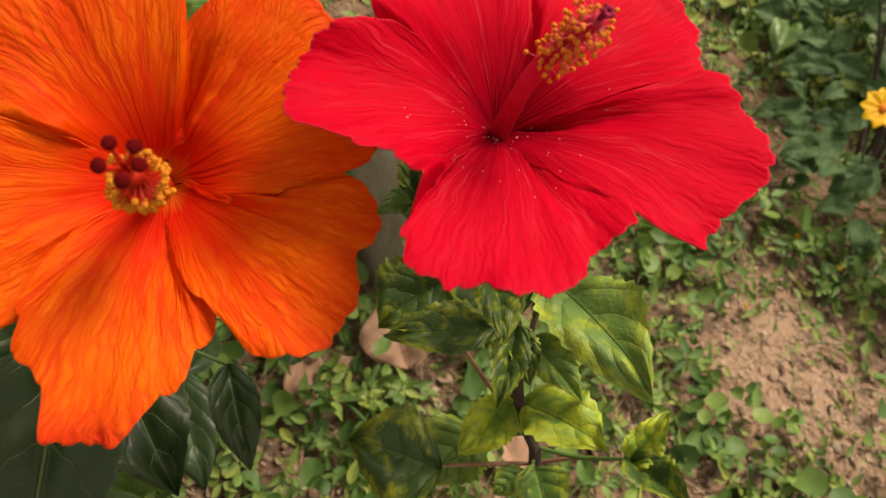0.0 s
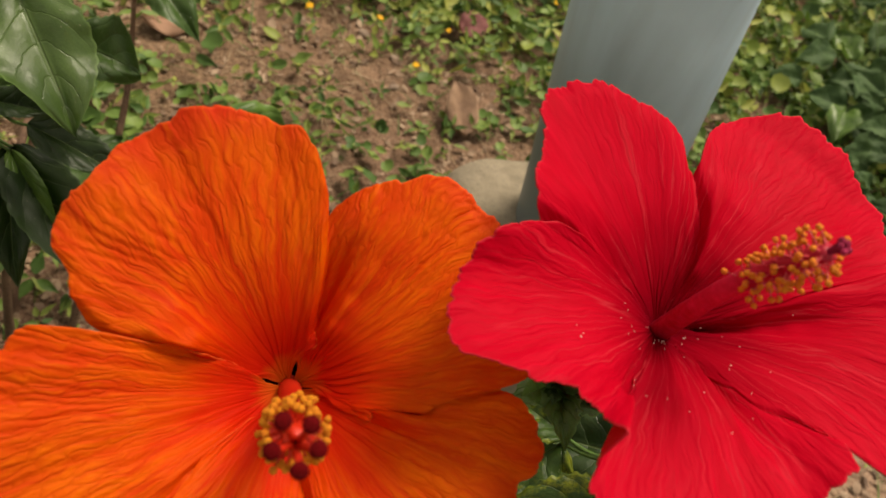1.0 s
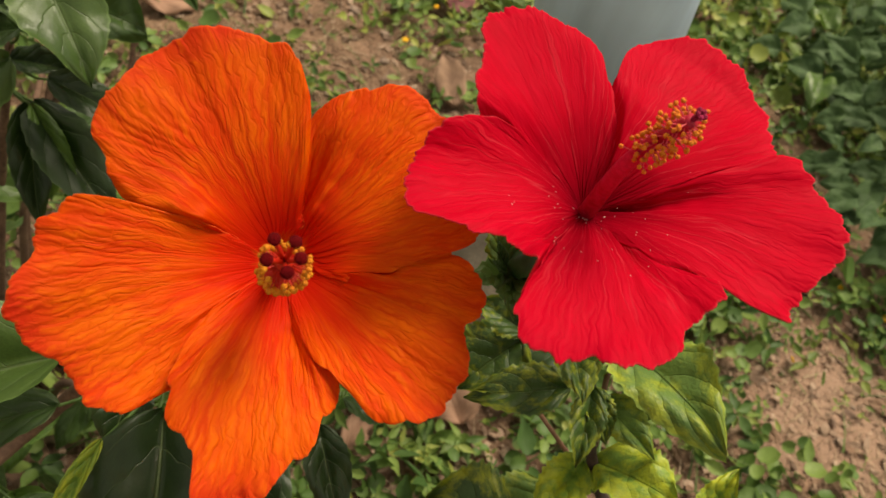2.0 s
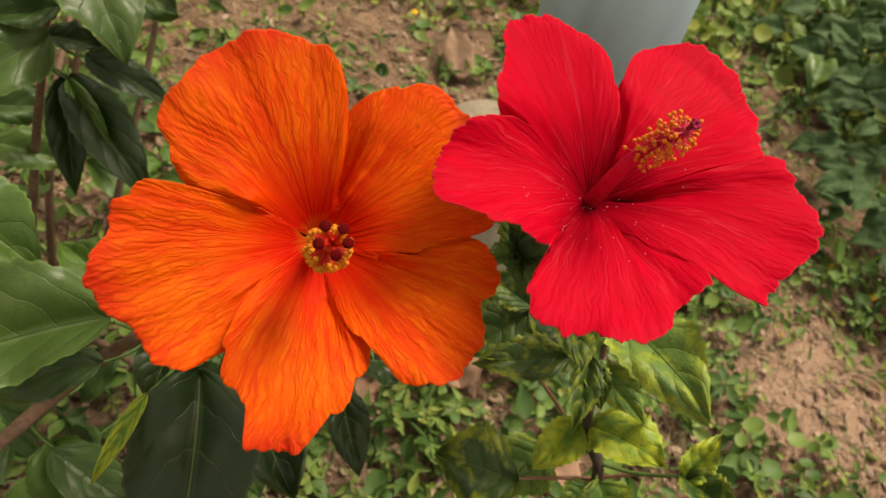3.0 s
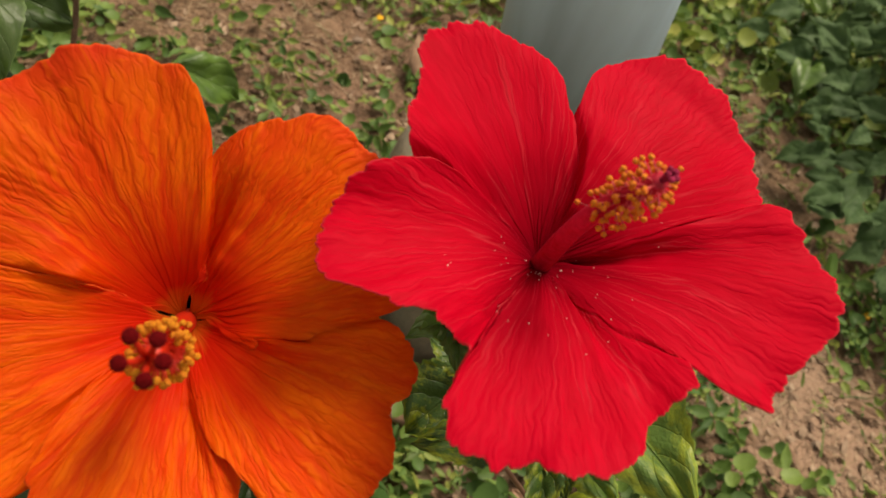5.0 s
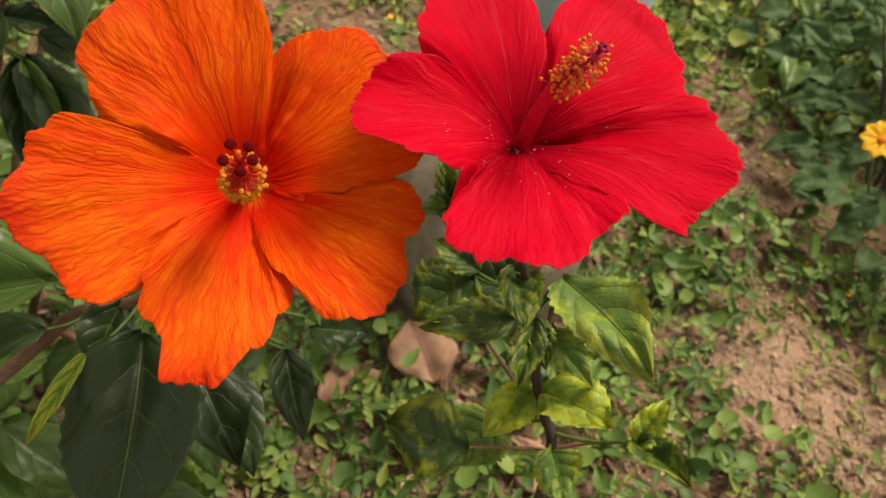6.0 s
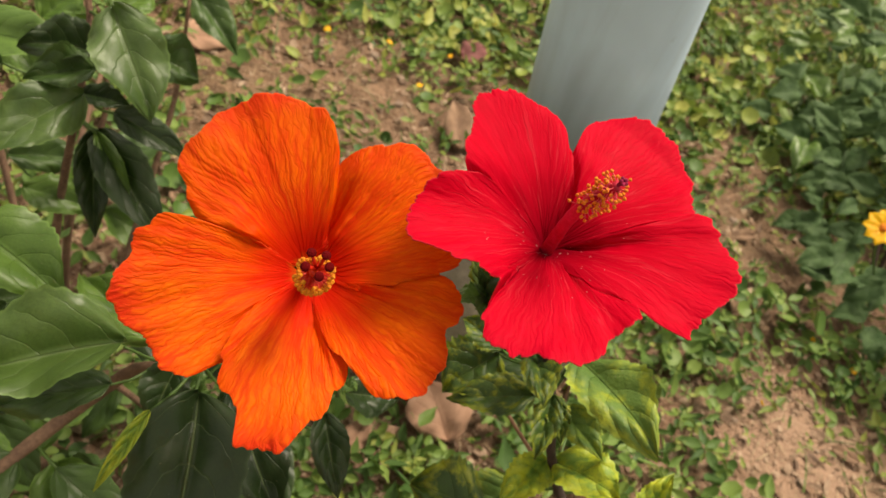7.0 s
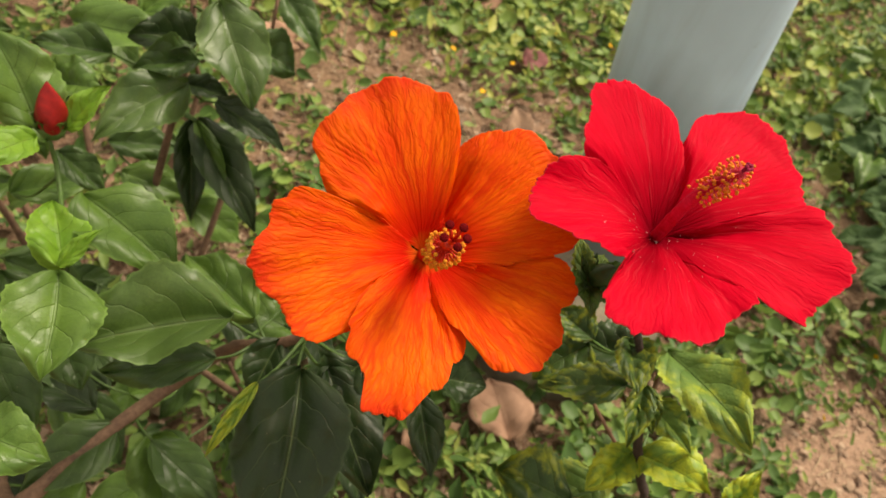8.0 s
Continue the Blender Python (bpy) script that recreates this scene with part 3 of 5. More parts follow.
def corolla(flower, face, petals, material, seed0, ruffle, pleat, claw, over, gap, notch, teeth):
    """Five petals as fans from the throat. Each: (a0, a1) its edges, in degrees clockwise from the top; its outline in mm at even
    angles from one edge to the other; lift: how far the clockwise edge rises over the other; flare, bow: how far rim and middle
    stand out of the funnel. over: for each petal the neighbours (-1, 1) whose edges lie on top of it."""
    for number, petal in enumerate(petals):
        span, radii = petal[0], petal[1]
        seed = seed0 + number
        nu, nv = 250, 66
        a0, a1 = span
        mid, half = (a0 + a1) / 2, (a1 - a0) / 2
        verts, uvs, edges = [], [], []
        for i in range(nu):
            f = i / (nu - 1)
            rim = rim_radius(radii, f, seed, notch, teeth)
            for j in range(nv):
                s = j / (nv - 1)
                r = 0.0022 + max(rim - 0.0022, 0.001) * s
                angle = mid + (a0 + (a1 - a0) * f - mid) * claw_width(half, claw, r)
                frill = 2.6 * noise.noise(Vector((r * 130, seed * 1.7, f))) + 1.3 * noise.noise(Vector((r * 330, seed * 2.3, f)))
                a = radians(angle + frill * smooth_step(abs(2 * f - 1), 0.86, 1.0) * smooth_step(r, 0.012, 0.03))
                w = petal_height(petal, seed, claw, ruffle, angle, r, notch, teeth)[0]
                crease = 1.0
                for side in over[number]:
                    other = petals[(number + side) % 5]
                    nspan = other[0]
                    nhalf, nmid = (nspan[1] - nspan[0]) / 2, (nspan[0] + nspan[1]) / 2
                    edge = nmid - side * nhalf * claw_width(nhalf, claw, r)
                    inside = ((angle - edge + 180) % 360 - 180) * side
                    if inside < -24:
                        continue
                    top, reach, _ = petal_height(other, seed0 + (number + side) % 5, claw, ruffle, angle, r, notch, teeth)
                    covered = 1 - smooth_step(reach, 1.02, 1.2)
                    hug = (1 - 0.9 * smooth_step(r, 0.026, 0.046)) * smooth_step(inside, -20, 1)
                    under = top - gap * (0.3 + 0.7 * smooth_step(r, 0.010, 0.030)) - 0.9 * gap / 0.06 * max(0, r - 0.018)
                    w += hug * (under - w)
                    w += smooth_step(inside, -7, 1) * covered * min(0.0, under - w)
                    crease = min(crease, 1 - 0.8 * smooth_step(inside, -2, 6) * covered)
                fold = noise.noise(Vector((f * 44 + 2.4 * noise.noise(Vector((f * 6, s * 4, seed))), s * 2.6, seed)))
                swell = noise.noise(Vector((f * 21 + 1.2 * noise.noise(Vector((f * 4, s * 3, seed + 2))), s * 1.3, seed + 8)))
                w += pleat * (0.6 - abs(fold) * 2.0 + 1.5 * swell) * smooth_step(s, 0.22, 0.75) * crease
                curl = smooth_step(s, 0.90, 1.0)
                w -= 0.0016 * curl * curl * (0.3 + noise.noise(Vector((f * 7, seed, 31)))) * crease
                shift = 0.0006 * noise.noise(Vector((f * 30, s * 5, seed + 5)))
                verts.append(face.at(r * math.sin(a) + shift, r * math.cos(a) + shift, w))
                uvs.append((f * (a1 - a0) / 90.0, r / 0.072))
                edges.append(1.0 if (j == nv - 1 or i in (0, nu - 1)) else 0.0)
        ob = mesh_object("petal", verts, [tuple(reversed(q)) for q in grid_faces(nu, nv)], material, flower, "", uvs)
        ob.data.attributes.new("rim", "FLOAT", "POINT").data.foreach_set("value", edges)
        thicken(ob, 0.00045)


def calyx_part(flower, face, height, radius, material):
    """Green cup behind the petals, with five pointed lobes."""
    verts, faces, sides = [], [], 40
    for k in range(9):
        t = k / 8
        for m in range(sides):
            a = 2 * math.pi * m / sides
            lobe = 0.5 + 0.5 * math.cos(5 * a)
            depth = -height + height * 1.05 * t * (0.62 + 0.38 * lobe)
            r = radius * (0.22 + 0.78 * min(1, t * 1.6) ** 0.7) * (1 + 0.05 * math.cos(10 * a))
            verts.append(face.at(r * math.sin(a), r * math.cos(a), depth))
    for k in range(8):
        for m in range(sides):
            n2 = (m + 1) % sides
            faces.append((k * sides + m, k * sides + n2, (k + 1) * sides + n2, (k + 1) * sides + m))
    faces.append(tuple(range(sides)))
    return thicken(mesh_object("calyx", verts, faces, material, flower, "green cup-shaped calyx"), 0.0006)


# outlines of the petals
orange_top = ((-84.0, 34.0), [26, 31, 37, 42, 48, 53, 57, 63, 66, 67, 67, 68, 70, 71, 71, 71, 71, 71, 70, 68, 66, 64, 58, 48, 32, 18, 16, 15, 14], -0.005, -0.004, 0.003)
orange_upper_right = ((4.0, 114.0), [26, 33, 40, 48, 52, 56, 59, 61, 66, 67, 68, 68, 68, 68, 67, 65, 64, 63, 62, 61, 62, 61, 57, 44, 37, 34, 22, 22, 22], 0.0075, -0.005, 0)
orange_lower_right = ((82.0, 174.0), [36, 41, 47, 52, 57, 60, 62, 63, 63, 62, 60, 61, 63, 65, 66, 66, 66, 67, 66, 64, 61, 59, 57, 46, 38, 36, 30, 25, 20], 0.0065, 0.004, -0.002)
orange_bottom = ((148.0, 236.0), [28, 32, 37, 41, 45, 49, 50, 51, 57, 59, 60, 64, 69, 73, 72, 72, 73, 73, 63, 59, 58, 58, 56, 50, 48, 42, 36, 29, 22], 0.003, 0.003, 0)
orange_left = ((-150.0, -62.0), [34, 39, 44, 48, 53, 62, 64, 66, 67, 67, 67, 67, 69, 72, 73, 73, 73, 72, 70, 67, 66, 66, 66, 62, 60, 57, 39, 30, 22], 0.0065, 0.002, 0)
ORANGE_PETALS = (orange_top, orange_upper_right, orange_lower_right, orange_bottom, orange_left)
red_upper_left = ((-80.0, 34.0), [28, 32, 37, 41, 46, 48, 50, 51, 52, 54, 57, 61, 64, 64, 64, 62, 61, 59, 56, 54, 53, 51, 48, 42, 36, 30, 24, 18, 12], -0.008, 0.002, 0)
red_upper_right = ((2.0, 106.0), [18, 23, 28, 33, 40, 54, 61, 66, 70, 73, 75, 76, 77, 77, 76, 75, 73, 71, 70, 67, 62, 60, 59, 56, 33, 25, 21, 15, 8], 0.004, -0.001, -0.013)
red_right = ((84.0, 178.0), [30, 52, 61, 63, 65, 66, 68, 70, 72, 73, 73, 73, 72, 70, 68, 67, 67, 67, 68, 57, 43, 37, 34, 30, 24, 21, 17, 14, 10], -0.003, -0.004, 0)
red_bottom = ((138.0, 225.0), [28, 32, 36, 40, 44, 48, 52, 52, 53, 54, 55, 56, 60, 63, 65, 66, 66, 66, 67, 66, 65, 67, 68, 68, 69, 68, 63, 59, 34], -0.004, -0.001, 0)
red_left = ((-142.0, -56.0), [36, 55, 53, 52, 50, 49, 48, 48, 51, 54, 56, 59, 63, 67, 67, 67, 66, 64, 63, 62, 59, 57, 54, 50, 47, 43, 38, 30, 22], -0.005, 0.022, -0.026)
RED_PETALS = (red_upper_left, red_upper_right, red_right, red_bottom, red_left)


def orange_flower():
    face = Face((-0.2250, 0.2558, 0.4460), (0.9728, 0.1933, 0.1273), (-0.2314, 0.8177, 0.5271), (-0.0022, -0.5423, 0.8402))
    fl = empty("hibiscus_flower", face.o, "wide-open orange hibiscus flower with five overlapping veined petals", "flower")
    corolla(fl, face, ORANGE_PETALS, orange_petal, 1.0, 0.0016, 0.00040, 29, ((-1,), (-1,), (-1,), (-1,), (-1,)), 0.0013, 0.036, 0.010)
    calyx_part(fl, face, 0.024, 0.011, calyx_green)
    tip = face.at(0.0009, -0.0070, 0.0700)
    foot = face.at(0, 0, -0.004)
    way = (tip - foot).normalized()
    v, f = tube_data([foot, foot.lerp(tip, 0.5), tip], 0.0034, 0.0021, 16, 20, 0.05)
    column = mesh_object("staminal_column", v, f, column_orange, fl, "slender orange-red staminal column")
    s = way.cross(face.v).normalized()
    u = s.cross(way).normalized()
    if u.dot(face.v) < 0:
        s, u = -s, -u
    # style arms with dark velvety pads
    for k, (px, py, pz) in enumerate(((-2.3, 4.1, 81.0), (2.6, 3.2, 81.5), (-4.3, -0.7, 82.0), (3.6, -0.9, 83.0), (0.3, -4.1, 83.5))):
        pad = face.at(0.0012 + px / 1000, -0.0066 + py / 1000, pz / 1000)
        out = (pad - face.at(0.0010, -0.0075, 0.066)).normalized()
        arm = stem(column, "style_arm", [tip - way * 0.002, tip + way * 0.003 + (pad - tip) * 0.3, pad - out * 0.0012], 0.00075, 0.00062, column_orange, knots=0.0, sides=8, steps=10)
        verts, faces = blob_data(pad, (out + way * 1.2).normalized(), 0.0018, 0.00168, k * 3.3, 8, 14, 0.06)
        mesh_object("stigma", verts, faces, stigma_dark, column, "dark red velvety stigma pad")
    # ring of yellow anthers below the arms
    rng = random.Random(5)
    for k in range(96):
        h = 0.62 + 0.27 * (k / 95) ** 0.8
        a = k * 2.39996
        c = foot.lerp(tip, h)
        d = s * math.cos(a) + u * math.sin(a)
        reach = 0.0048 + 0.0024 * rng.random()
        end = c + d * reach + way * (0.0012 + 0.001 * rng.random()) - face.v * 0.0012
        mesh_object("filament", *tube_data([c + d * 0.001, c.lerp(end, 0.55), end], 0.00028, 0.0002, 5, 5), column_orange, column)
        v, f = blob_data(end, d + way * rng.uniform(-0.5, 0.8) + s * rng.uniform(-0.6, 0.6), 0.0019, 0.00088, k * 1.7, 5, 7, 0.35)
        mesh_object("anther", v, f, pollen, column)
    return fl, face


def red_flower():
    face = Face((-0.1287, 0.2738, 0.4790), (0.9729, 0.1914, 0.1297), (-0.2152, 0.9546, 0.2061), (-0.0843, -0.2284, 0.9699))
    fl = empty("hibiscus_flower", face.o, "wide-open scarlet red hibiscus flower with a long yellow-tipped column", "flower")
    corolla(fl, face, RED_PETALS, red_petal, 11.0, 0.0014, 0.00012, 50, ((-1,), (-1,), (-1,), (-1,), (-1,)), 0.0008, 0.040, 0.020)
    calyx_part(fl, face, 0.022, 0.0085, calyx_green)
    tip, start = Vector((-0.1270, 0.2496, 0.5438)), Vector((-0.1318, 0.2592, 0.5180))
    foot = face.at(0, 0, -0.003)
    v, f = tube_data([foot, start, tip], 0.0032, 0.0019, 14, 24, 0.05)
    column = mesh_object("staminal_column", v, f, column_red, fl, "long crimson staminal column")
    way = (tip - start).normalized()
    s = way.orthogonal().normalized()
    u = way.cross(s)
    rng = random.Random(8)
    for k in range(130):
        h = 0.17 + 0.80 * (k / 129)
        a = k * 2.39996 + rng.uniform(-0.3, 0.3)
        c = start.lerp(tip, h) if h >= 0 else start.lerp(foot, -h)
        d = (s * math.cos(a) + u * math.sin(a)).normalized()
        reach = 0.0032 + 0.0032 * rng.random()
        end = c + d * reach + way * (0.0025 * rng.random())
        pieces = [tube_data([c + d * 0.001, c.lerp(end, 0.5) + way * 0.0004, end], 0.00022, 0.00016, 5, 5)]
        thread = mesh_object("filament", *joined(pieces), filament, column)
        v, f = blob_data(end, d + s * rng.uniform(-0.9, 0.9) + way * rng.uniform(-0.9, 0.9), 0.0016, 0.00074, k * 1.3, 5, 7, 0.35)
        mesh_object("anther", v, f, pollen_gold, column)
    for k in range(5):
        a = k * 1.2566
        d = s * math.cos(a) + u * math.sin(a)
        end = tip + way * 0.0034 + d * 0.0012
        v, f = joined([tube_data([tip - way * 0.001, tip + way * 0.002 + d * 0.0006, end], 0.0006, 0.0005, 7, 8), blob_data(end, way, 0.0015, 0.0008, k, 6, 9, 0.15)])
        mesh_object("stigma", v, f, stigma_purple, column, "dark purple stigma")
    return fl, face


def loose_pollen(fl, face, count, seed):
    """Pale pollen grains shed round the throat."""
    rng = random.Random(seed)
    pieces = []
    for k in range(count):
        a, r = rng.uniform(1.5, 4.9), 0.006 + 0.03 * rng.random() ** 1.6
        w = 0.044 * (1 - math.exp(-r / 0.0367)) + 0.0013
        pieces.append(blob_data(face.at(r * math.sin(a), r * math.cos(a), w), (0, 0, 1), 0.00034, 0.00017, k, 4, 6, 0.1))
    v, f = joined(pieces)
    tagged(mesh_object("pollen", v, f, pollen_pale, fl, "pale pollen grains scattered on the petals"), kind="stuff")


orange_fl, orange_face = orange_flower()
red_fl, red_face = red_flower()
loose_pollen(red_fl, red_face, 46, 3)


# ---- shrubs ----
EYE_SIDE = Vector((-0.25, 0.05, 0.72))


def leaf_data(base, tip, width, fold, droop, teeth=0.03, seed=0.0, toward=None, nu=13, nv=26, waist=0.42, curl=0.0):
    """An ovate leaf with a creased midrib, wavy toothed edge and a short stalk side at its base."""
    base, tip = Vector(base), Vector(tip)
    axis = tip - base
    length = axis.length
    axis.normalize()
    look_up = (toward if toward is not None else ((EYE_SIDE - base).normalized() * 0.62 + Vector((0, 0, 0.5))))
    nrm = (look_up - axis * look_up.dot(axis)).normalized()
    across = axis.cross(nrm).normalized()
    verts, uvs = [], []
    for i in range(nu):
        x = -1 + 2 * i / (nu - 1)
        for j in range(nv):
            t = j / (nv - 1)
            wide = (1 - (1 - t / waist) ** 2) ** 0.56 if t < waist else math.cos((t - waist) / (1 - waist) * math.pi / 2) ** 0.95
            wide = max(wide, 0.02) * width / 2
            wide *= 1 + teeth * (1.2 * math.sin(t * 66 + seed) + 0.8 * noise.noise(Vector((t * 23, seed, x)))) * abs(x) ** 4 + 0.05 * noise.noise(Vector((t * 3, seed, x)))
            h = -droop * length * (t * t - t * 0.35) * 1.4
            h += fold * abs(x) * wide * 2 * (1 - 0.3 * t)
            h += 0.24 * width * noise.noise(Vector((t * 3.4, x * 1.1, seed))) * abs(x)
            h += curl * width * abs(x) ** 3 * math.sin(t * 5.0 + seed * 1.9 + x)
            h += 0.048 * width * math.sin(t * 17 + abs(x) * 3 + seed + 1.7 * x) * abs(x) ** 1.6 * (1.1 - t)
            h += 0.09 * width * math.sin(math.pi * abs(x)) * (1 - 0.6 * t)
            h -= 0.08 * length * smooth_step(t, 0.70, 1.0) ** 2
            bend = 0.05 * width * math.sin(t * 2.6 + seed)
            verts.append(base + axis * (t * length) + across * (x * wide + bend) + nrm * h)
            uvs.append(((x + 1) / 2, t))
    return verts, grid_faces(nu, nv), uvs


leaf_count = [0]


def leaf(bush, base, tip, width, material, fold=0.15, droop=0.04, teeth=0.020, toward=None, label="", big=True):
    leaf_count[0] += 1
    seed = leaf_count[0] * 1.37
    v, f, uv = leaf_data(base, tip, width, fold * 1.5, droop, teeth, seed, toward, *((17, 54) if big else (9, 16)), curl=0.13)
    near = min(boughs.get(bush.name, []), key=lambda p: (p - Vector(base)).length, default=None)
    if near is not None and 0.004 < (near - Vector(base)).length < 0.075:
        b = Vector(base)
        sag = near.lerp(b, 0.55) - Vector((0, 0, 0.12)) * (b - near).length
        stem(bush, "leaf_stalk", [near, sag, b + (Vector(tip) - b) * 0.02], 0.0011, 0.0008, stalk_green, knots=0.0, sides=6, steps=9)
    return mesh_object("leaf", v, f, material, bush, label, uv)


green_bush = empty("hibiscus_shrub", (-0.40, 0.42, 0.0), "green-leaved hibiscus shrub with glossy dark leaves and a red bud", "shrub")
stem(green_bush, "branch", [(-0.52, 0.36, -0.02), (-0.46, 0.26, 0.12), (-0.406, 0.193, 0.206), (-0.381, 0.233, 0.215), (-0.349, 0.274, 0.233), (-0.326, 0.284, 0.264), (-0.307, 0.282, 0.296), (-0.280, 0.274, 0.324), (-0.262, 0.272, 0.350), (-0.240, 0.270, 0.400), (-0.225, 0.2688, 0.4258)], 0.0058, 0.0020, bark_brown, "knobbly brown branch", 0.16, 12, 60)
stem(green_bush, "branch", [(-0.45, 0.46, -0.02), (-0.43, 0.42, 0.12), (-0.42, 0.442, 0.24), (-0.410, 0.462, 0.326), (-0.418, 0.505, 0.36), (-0.44, 0.54, 0.42)], 0.0040, 0.0018, bark_brown, "reddish-brown upright branch", 0.14, 10, 40)
stem(green_bush, "branch", [(-0.48, 0.40, -0.02), (-0.44, 0.33, 0.14), (-0.394, 0.267, 0.25), (-0.400, 0.270, 0.335), (-0.430, 0.325, 0.345), (-0.440, 0.337, 0.366)], 0.0023, 0.0013, stalk_green, "green shoot carrying the bud", 0.10, 10, 40)
stem(green_bush, "branch", [(-0.42, 0.50, -0.02), (-0.40, 0.56, 0.12), (-0.39, 0.62, 0.22), (-0.39, 0.65, 0.31)], 0.004, 0.0016, bark_brown, knots=0.12)
for k, (bx, by, bz) in enumerate(((-0.62, 0.45, 0.31), (-0.74, 0.62, 0.33), (-0.50, 0.72, 0.22), (-0.66, 0.80, 0.30), (-0.55, 0.30, 0.24), (-0.36, 0.40, 0.22), (-0.44, 0.56, 0.30), (-0.32, 0.33, 0.20))):
    stem(green_bush, "branch", [(-0.46 + 0.3 * (bx + 0.46), 0.46 + 0.3 * (by - 0.46), -0.02), (-0.46 + 0.6 * (bx + 0.46), 0.46 + 0.55 * (by - 0.46), bz * 0.45), (bx + 0.01, by, bz * 0.8), (bx, by, bz)], 0.0042, 0.0015, bark_brown, knots=0.14, seed=k)


def bud(bush):
    base, tip = Vector((-0.4385, 0.3385, 0.370)), Vector((-0.4405, 0.3425, 0.4015))
    axis = (tip - base).normalized()
    s = axis.orthogonal().normalized()
    u = axis.cross(s)
    verts, faces, sides, rings = [], [], 28, 18
    for k in range(rings):
        t = k / (rings - 1)
        r = 0.0084 * math.sin(math.pi * (0.16 + 0.83 * t) ** 0.84) ** 0.9
        for m in range(sides):
            a = 2 * math.pi * m / sides
            spiral = 1 + 0.10 * math.sin(3 * a + t * 5)
            verts.append(base + axis * ((tip - base).length * t) + (s * math.cos(a) + u * math.sin(a)) * max(r * spiral, 0.0003))
    for k in range(rings - 1):
        for m in range(sides):
            n2 = (m + 1) % sides
            faces.append((k * sides + m, k * sides + n2, (k + 1) * sides + n2, (k + 1) * sides + m))
    mesh_object("bud", verts, faces, bud_red, bush, "closed dark red flower bud")
    v, f = blob_data(base + axis * 0.001, axis, 0.012, 0.0072, 3.0, 8, 16, 0.05)
    mesh_object("calyx", v, f, stalk_green, bush, "green cup under the bud")
    for k in range(5):
        a = 2 * math.pi * k / 5
        d = s * math.cos(a) + u * math.sin(a)
        v, f, uv = leaf_data(base - axis * 0.003 + d * 0.0035, base + axis * 0.012 + d * 0.0120, 0.011, 0.2, -0.1, 0.0, k, -d, 7, 10)
        mesh_object("sepal", v, f, leaf_mid, bush, "green sepal round the bud", uv)


bud(green_bush)

varie_bush = empty("hibiscus_shrub", (-0.02, 0.25, 0.0), "variegated hibiscus shrub with yellow-edged serrated leaves", "shrub")
stem(varie_bush, "branch", [(0.02, 0.235, -0.02), (-0.01, 0.24, 0.15), (-0.041, 0.247, 0.287), (-0.055, 0.256, 0.316), (-0.070, 0.260, 0.343), (-0.080, 0.269, 0.370), (-0.090, 0.278, 0.390), (-0.108, 0.282, 0.420), (-0.1263, 0.2802, 0.4518)], 0.0035, 0.0020, bark_dark, "dark brown woody stem", 0.16, 12, 50)
stem(varie_bush, "leaf_stalk", [(-0.071, 0.295, 0.381), (-0.071, 0.287, 0.374), (-0.074, 0.272, 0.368)], 0.0012, 0.0014, stalk_pink, "pinkish leaf stalk", 0.0)
stem(varie_bush, "twig", [(-0.104, 0.284, 0.348), (-0.086, 0.276, 0.332), (-0.070, 0.266, 0.321), (-0.060, 0.259, 0.315)], 0.0011, 0.0013, stalk_pink, "thin pinkish-brown twig", 0.05)
stem(varie_bush, "leaf_stalk", [(-0.096, 0.236, 0.306), (-0.073, 0.242, 0.300), (-0.042, 0.251, 0.288)], 0.0009, 0.0012, stalk_pink, "pinkish leaf stalk", 0.0)
stem(varie_bush, "leaf_stalk", [(-0.042, 0.251, 0.288), (-0.027, 0.246, 0.313), (-0.013, 0.238, 0.336)], 0.0012, 0.0009, stalk_pink, "pinkish leaf stalk", 0.0)
leaf(green_bush, (-0.307, 0.267, 0.341), (-0.384, 0.234, 0.332), 0.0510, leaf_gloss, fold=.46, droop=.02)
leaf(green_bush, (-0.407, 0.310, 0.358), (-0.345, 0.278, 0.350), 0.0472, leaf_mid, fold=.12, droop=.03)
leaf(green_bush, (-0.267, 0.250, 0.337), (-0.252, 0.158, 0.319), 0.0581, leaf_dark_shaded, fold=.12, droop=.05)
leaf(green_bush, (-0.252, 0.267, 0.319), (-0.207, 0.212, 0.301), 0.0429, leaf_dark_shaded, fold=.1, droop=.05)
leaf(green_bush, (-0.198, 0.255, 0.339), (-0.182, 0.215, 0.329), 0.0202, leaf_dark_shaded, fold=.25, droop=.02)
leaf(green_bush, (-0.388, 0.475, 0.398), (-0.349, 0.420, 0.361), 0.0476, leaf_gloss, fold=.12, droop=.04)
leaf(green_bush, (-0.372, 0.478, 0.368), (-0.333, 0.475, 0.361), 0.0356, leaf_green, fold=.15, droop=.03)
leaf(green_bush, (-0.395, 0.668, 0.304), (-0.339, 0.636, 0.276), 0.0349, leaf_green, fold=.2, droop=.05)
leaf(green_bush, (-0.400, 0.446, 0.346), (-0.437, 0.382, 0.331), 0.0397, leaf_gloss, fold=.1, droop=.03)
leaf(green_bush, (-0.406, 0.477, 0.355), (-0.444, 0.458, 0.366), 0.0347, leaf_dark_shaded, fold=.3, droop=.12)
leaf(green_bush, (-0.398, 0.460, 0.355), (-0.433, 0.436, 0.358), 0.0279, leaf_green, fold=.35, droop=.15)
leaf(green_bush, (-0.458, 0.459, 0.341), (-0.504, 0.440, 0.348), 0.0320, leaf_green, fold=.2, droop=.05)
leaf(green_bush, (-0.452, 0.375, 0.372), (-0.425, 0.372, 0.385), 0.0317, leaf_light, fold=.2, droop=.03)
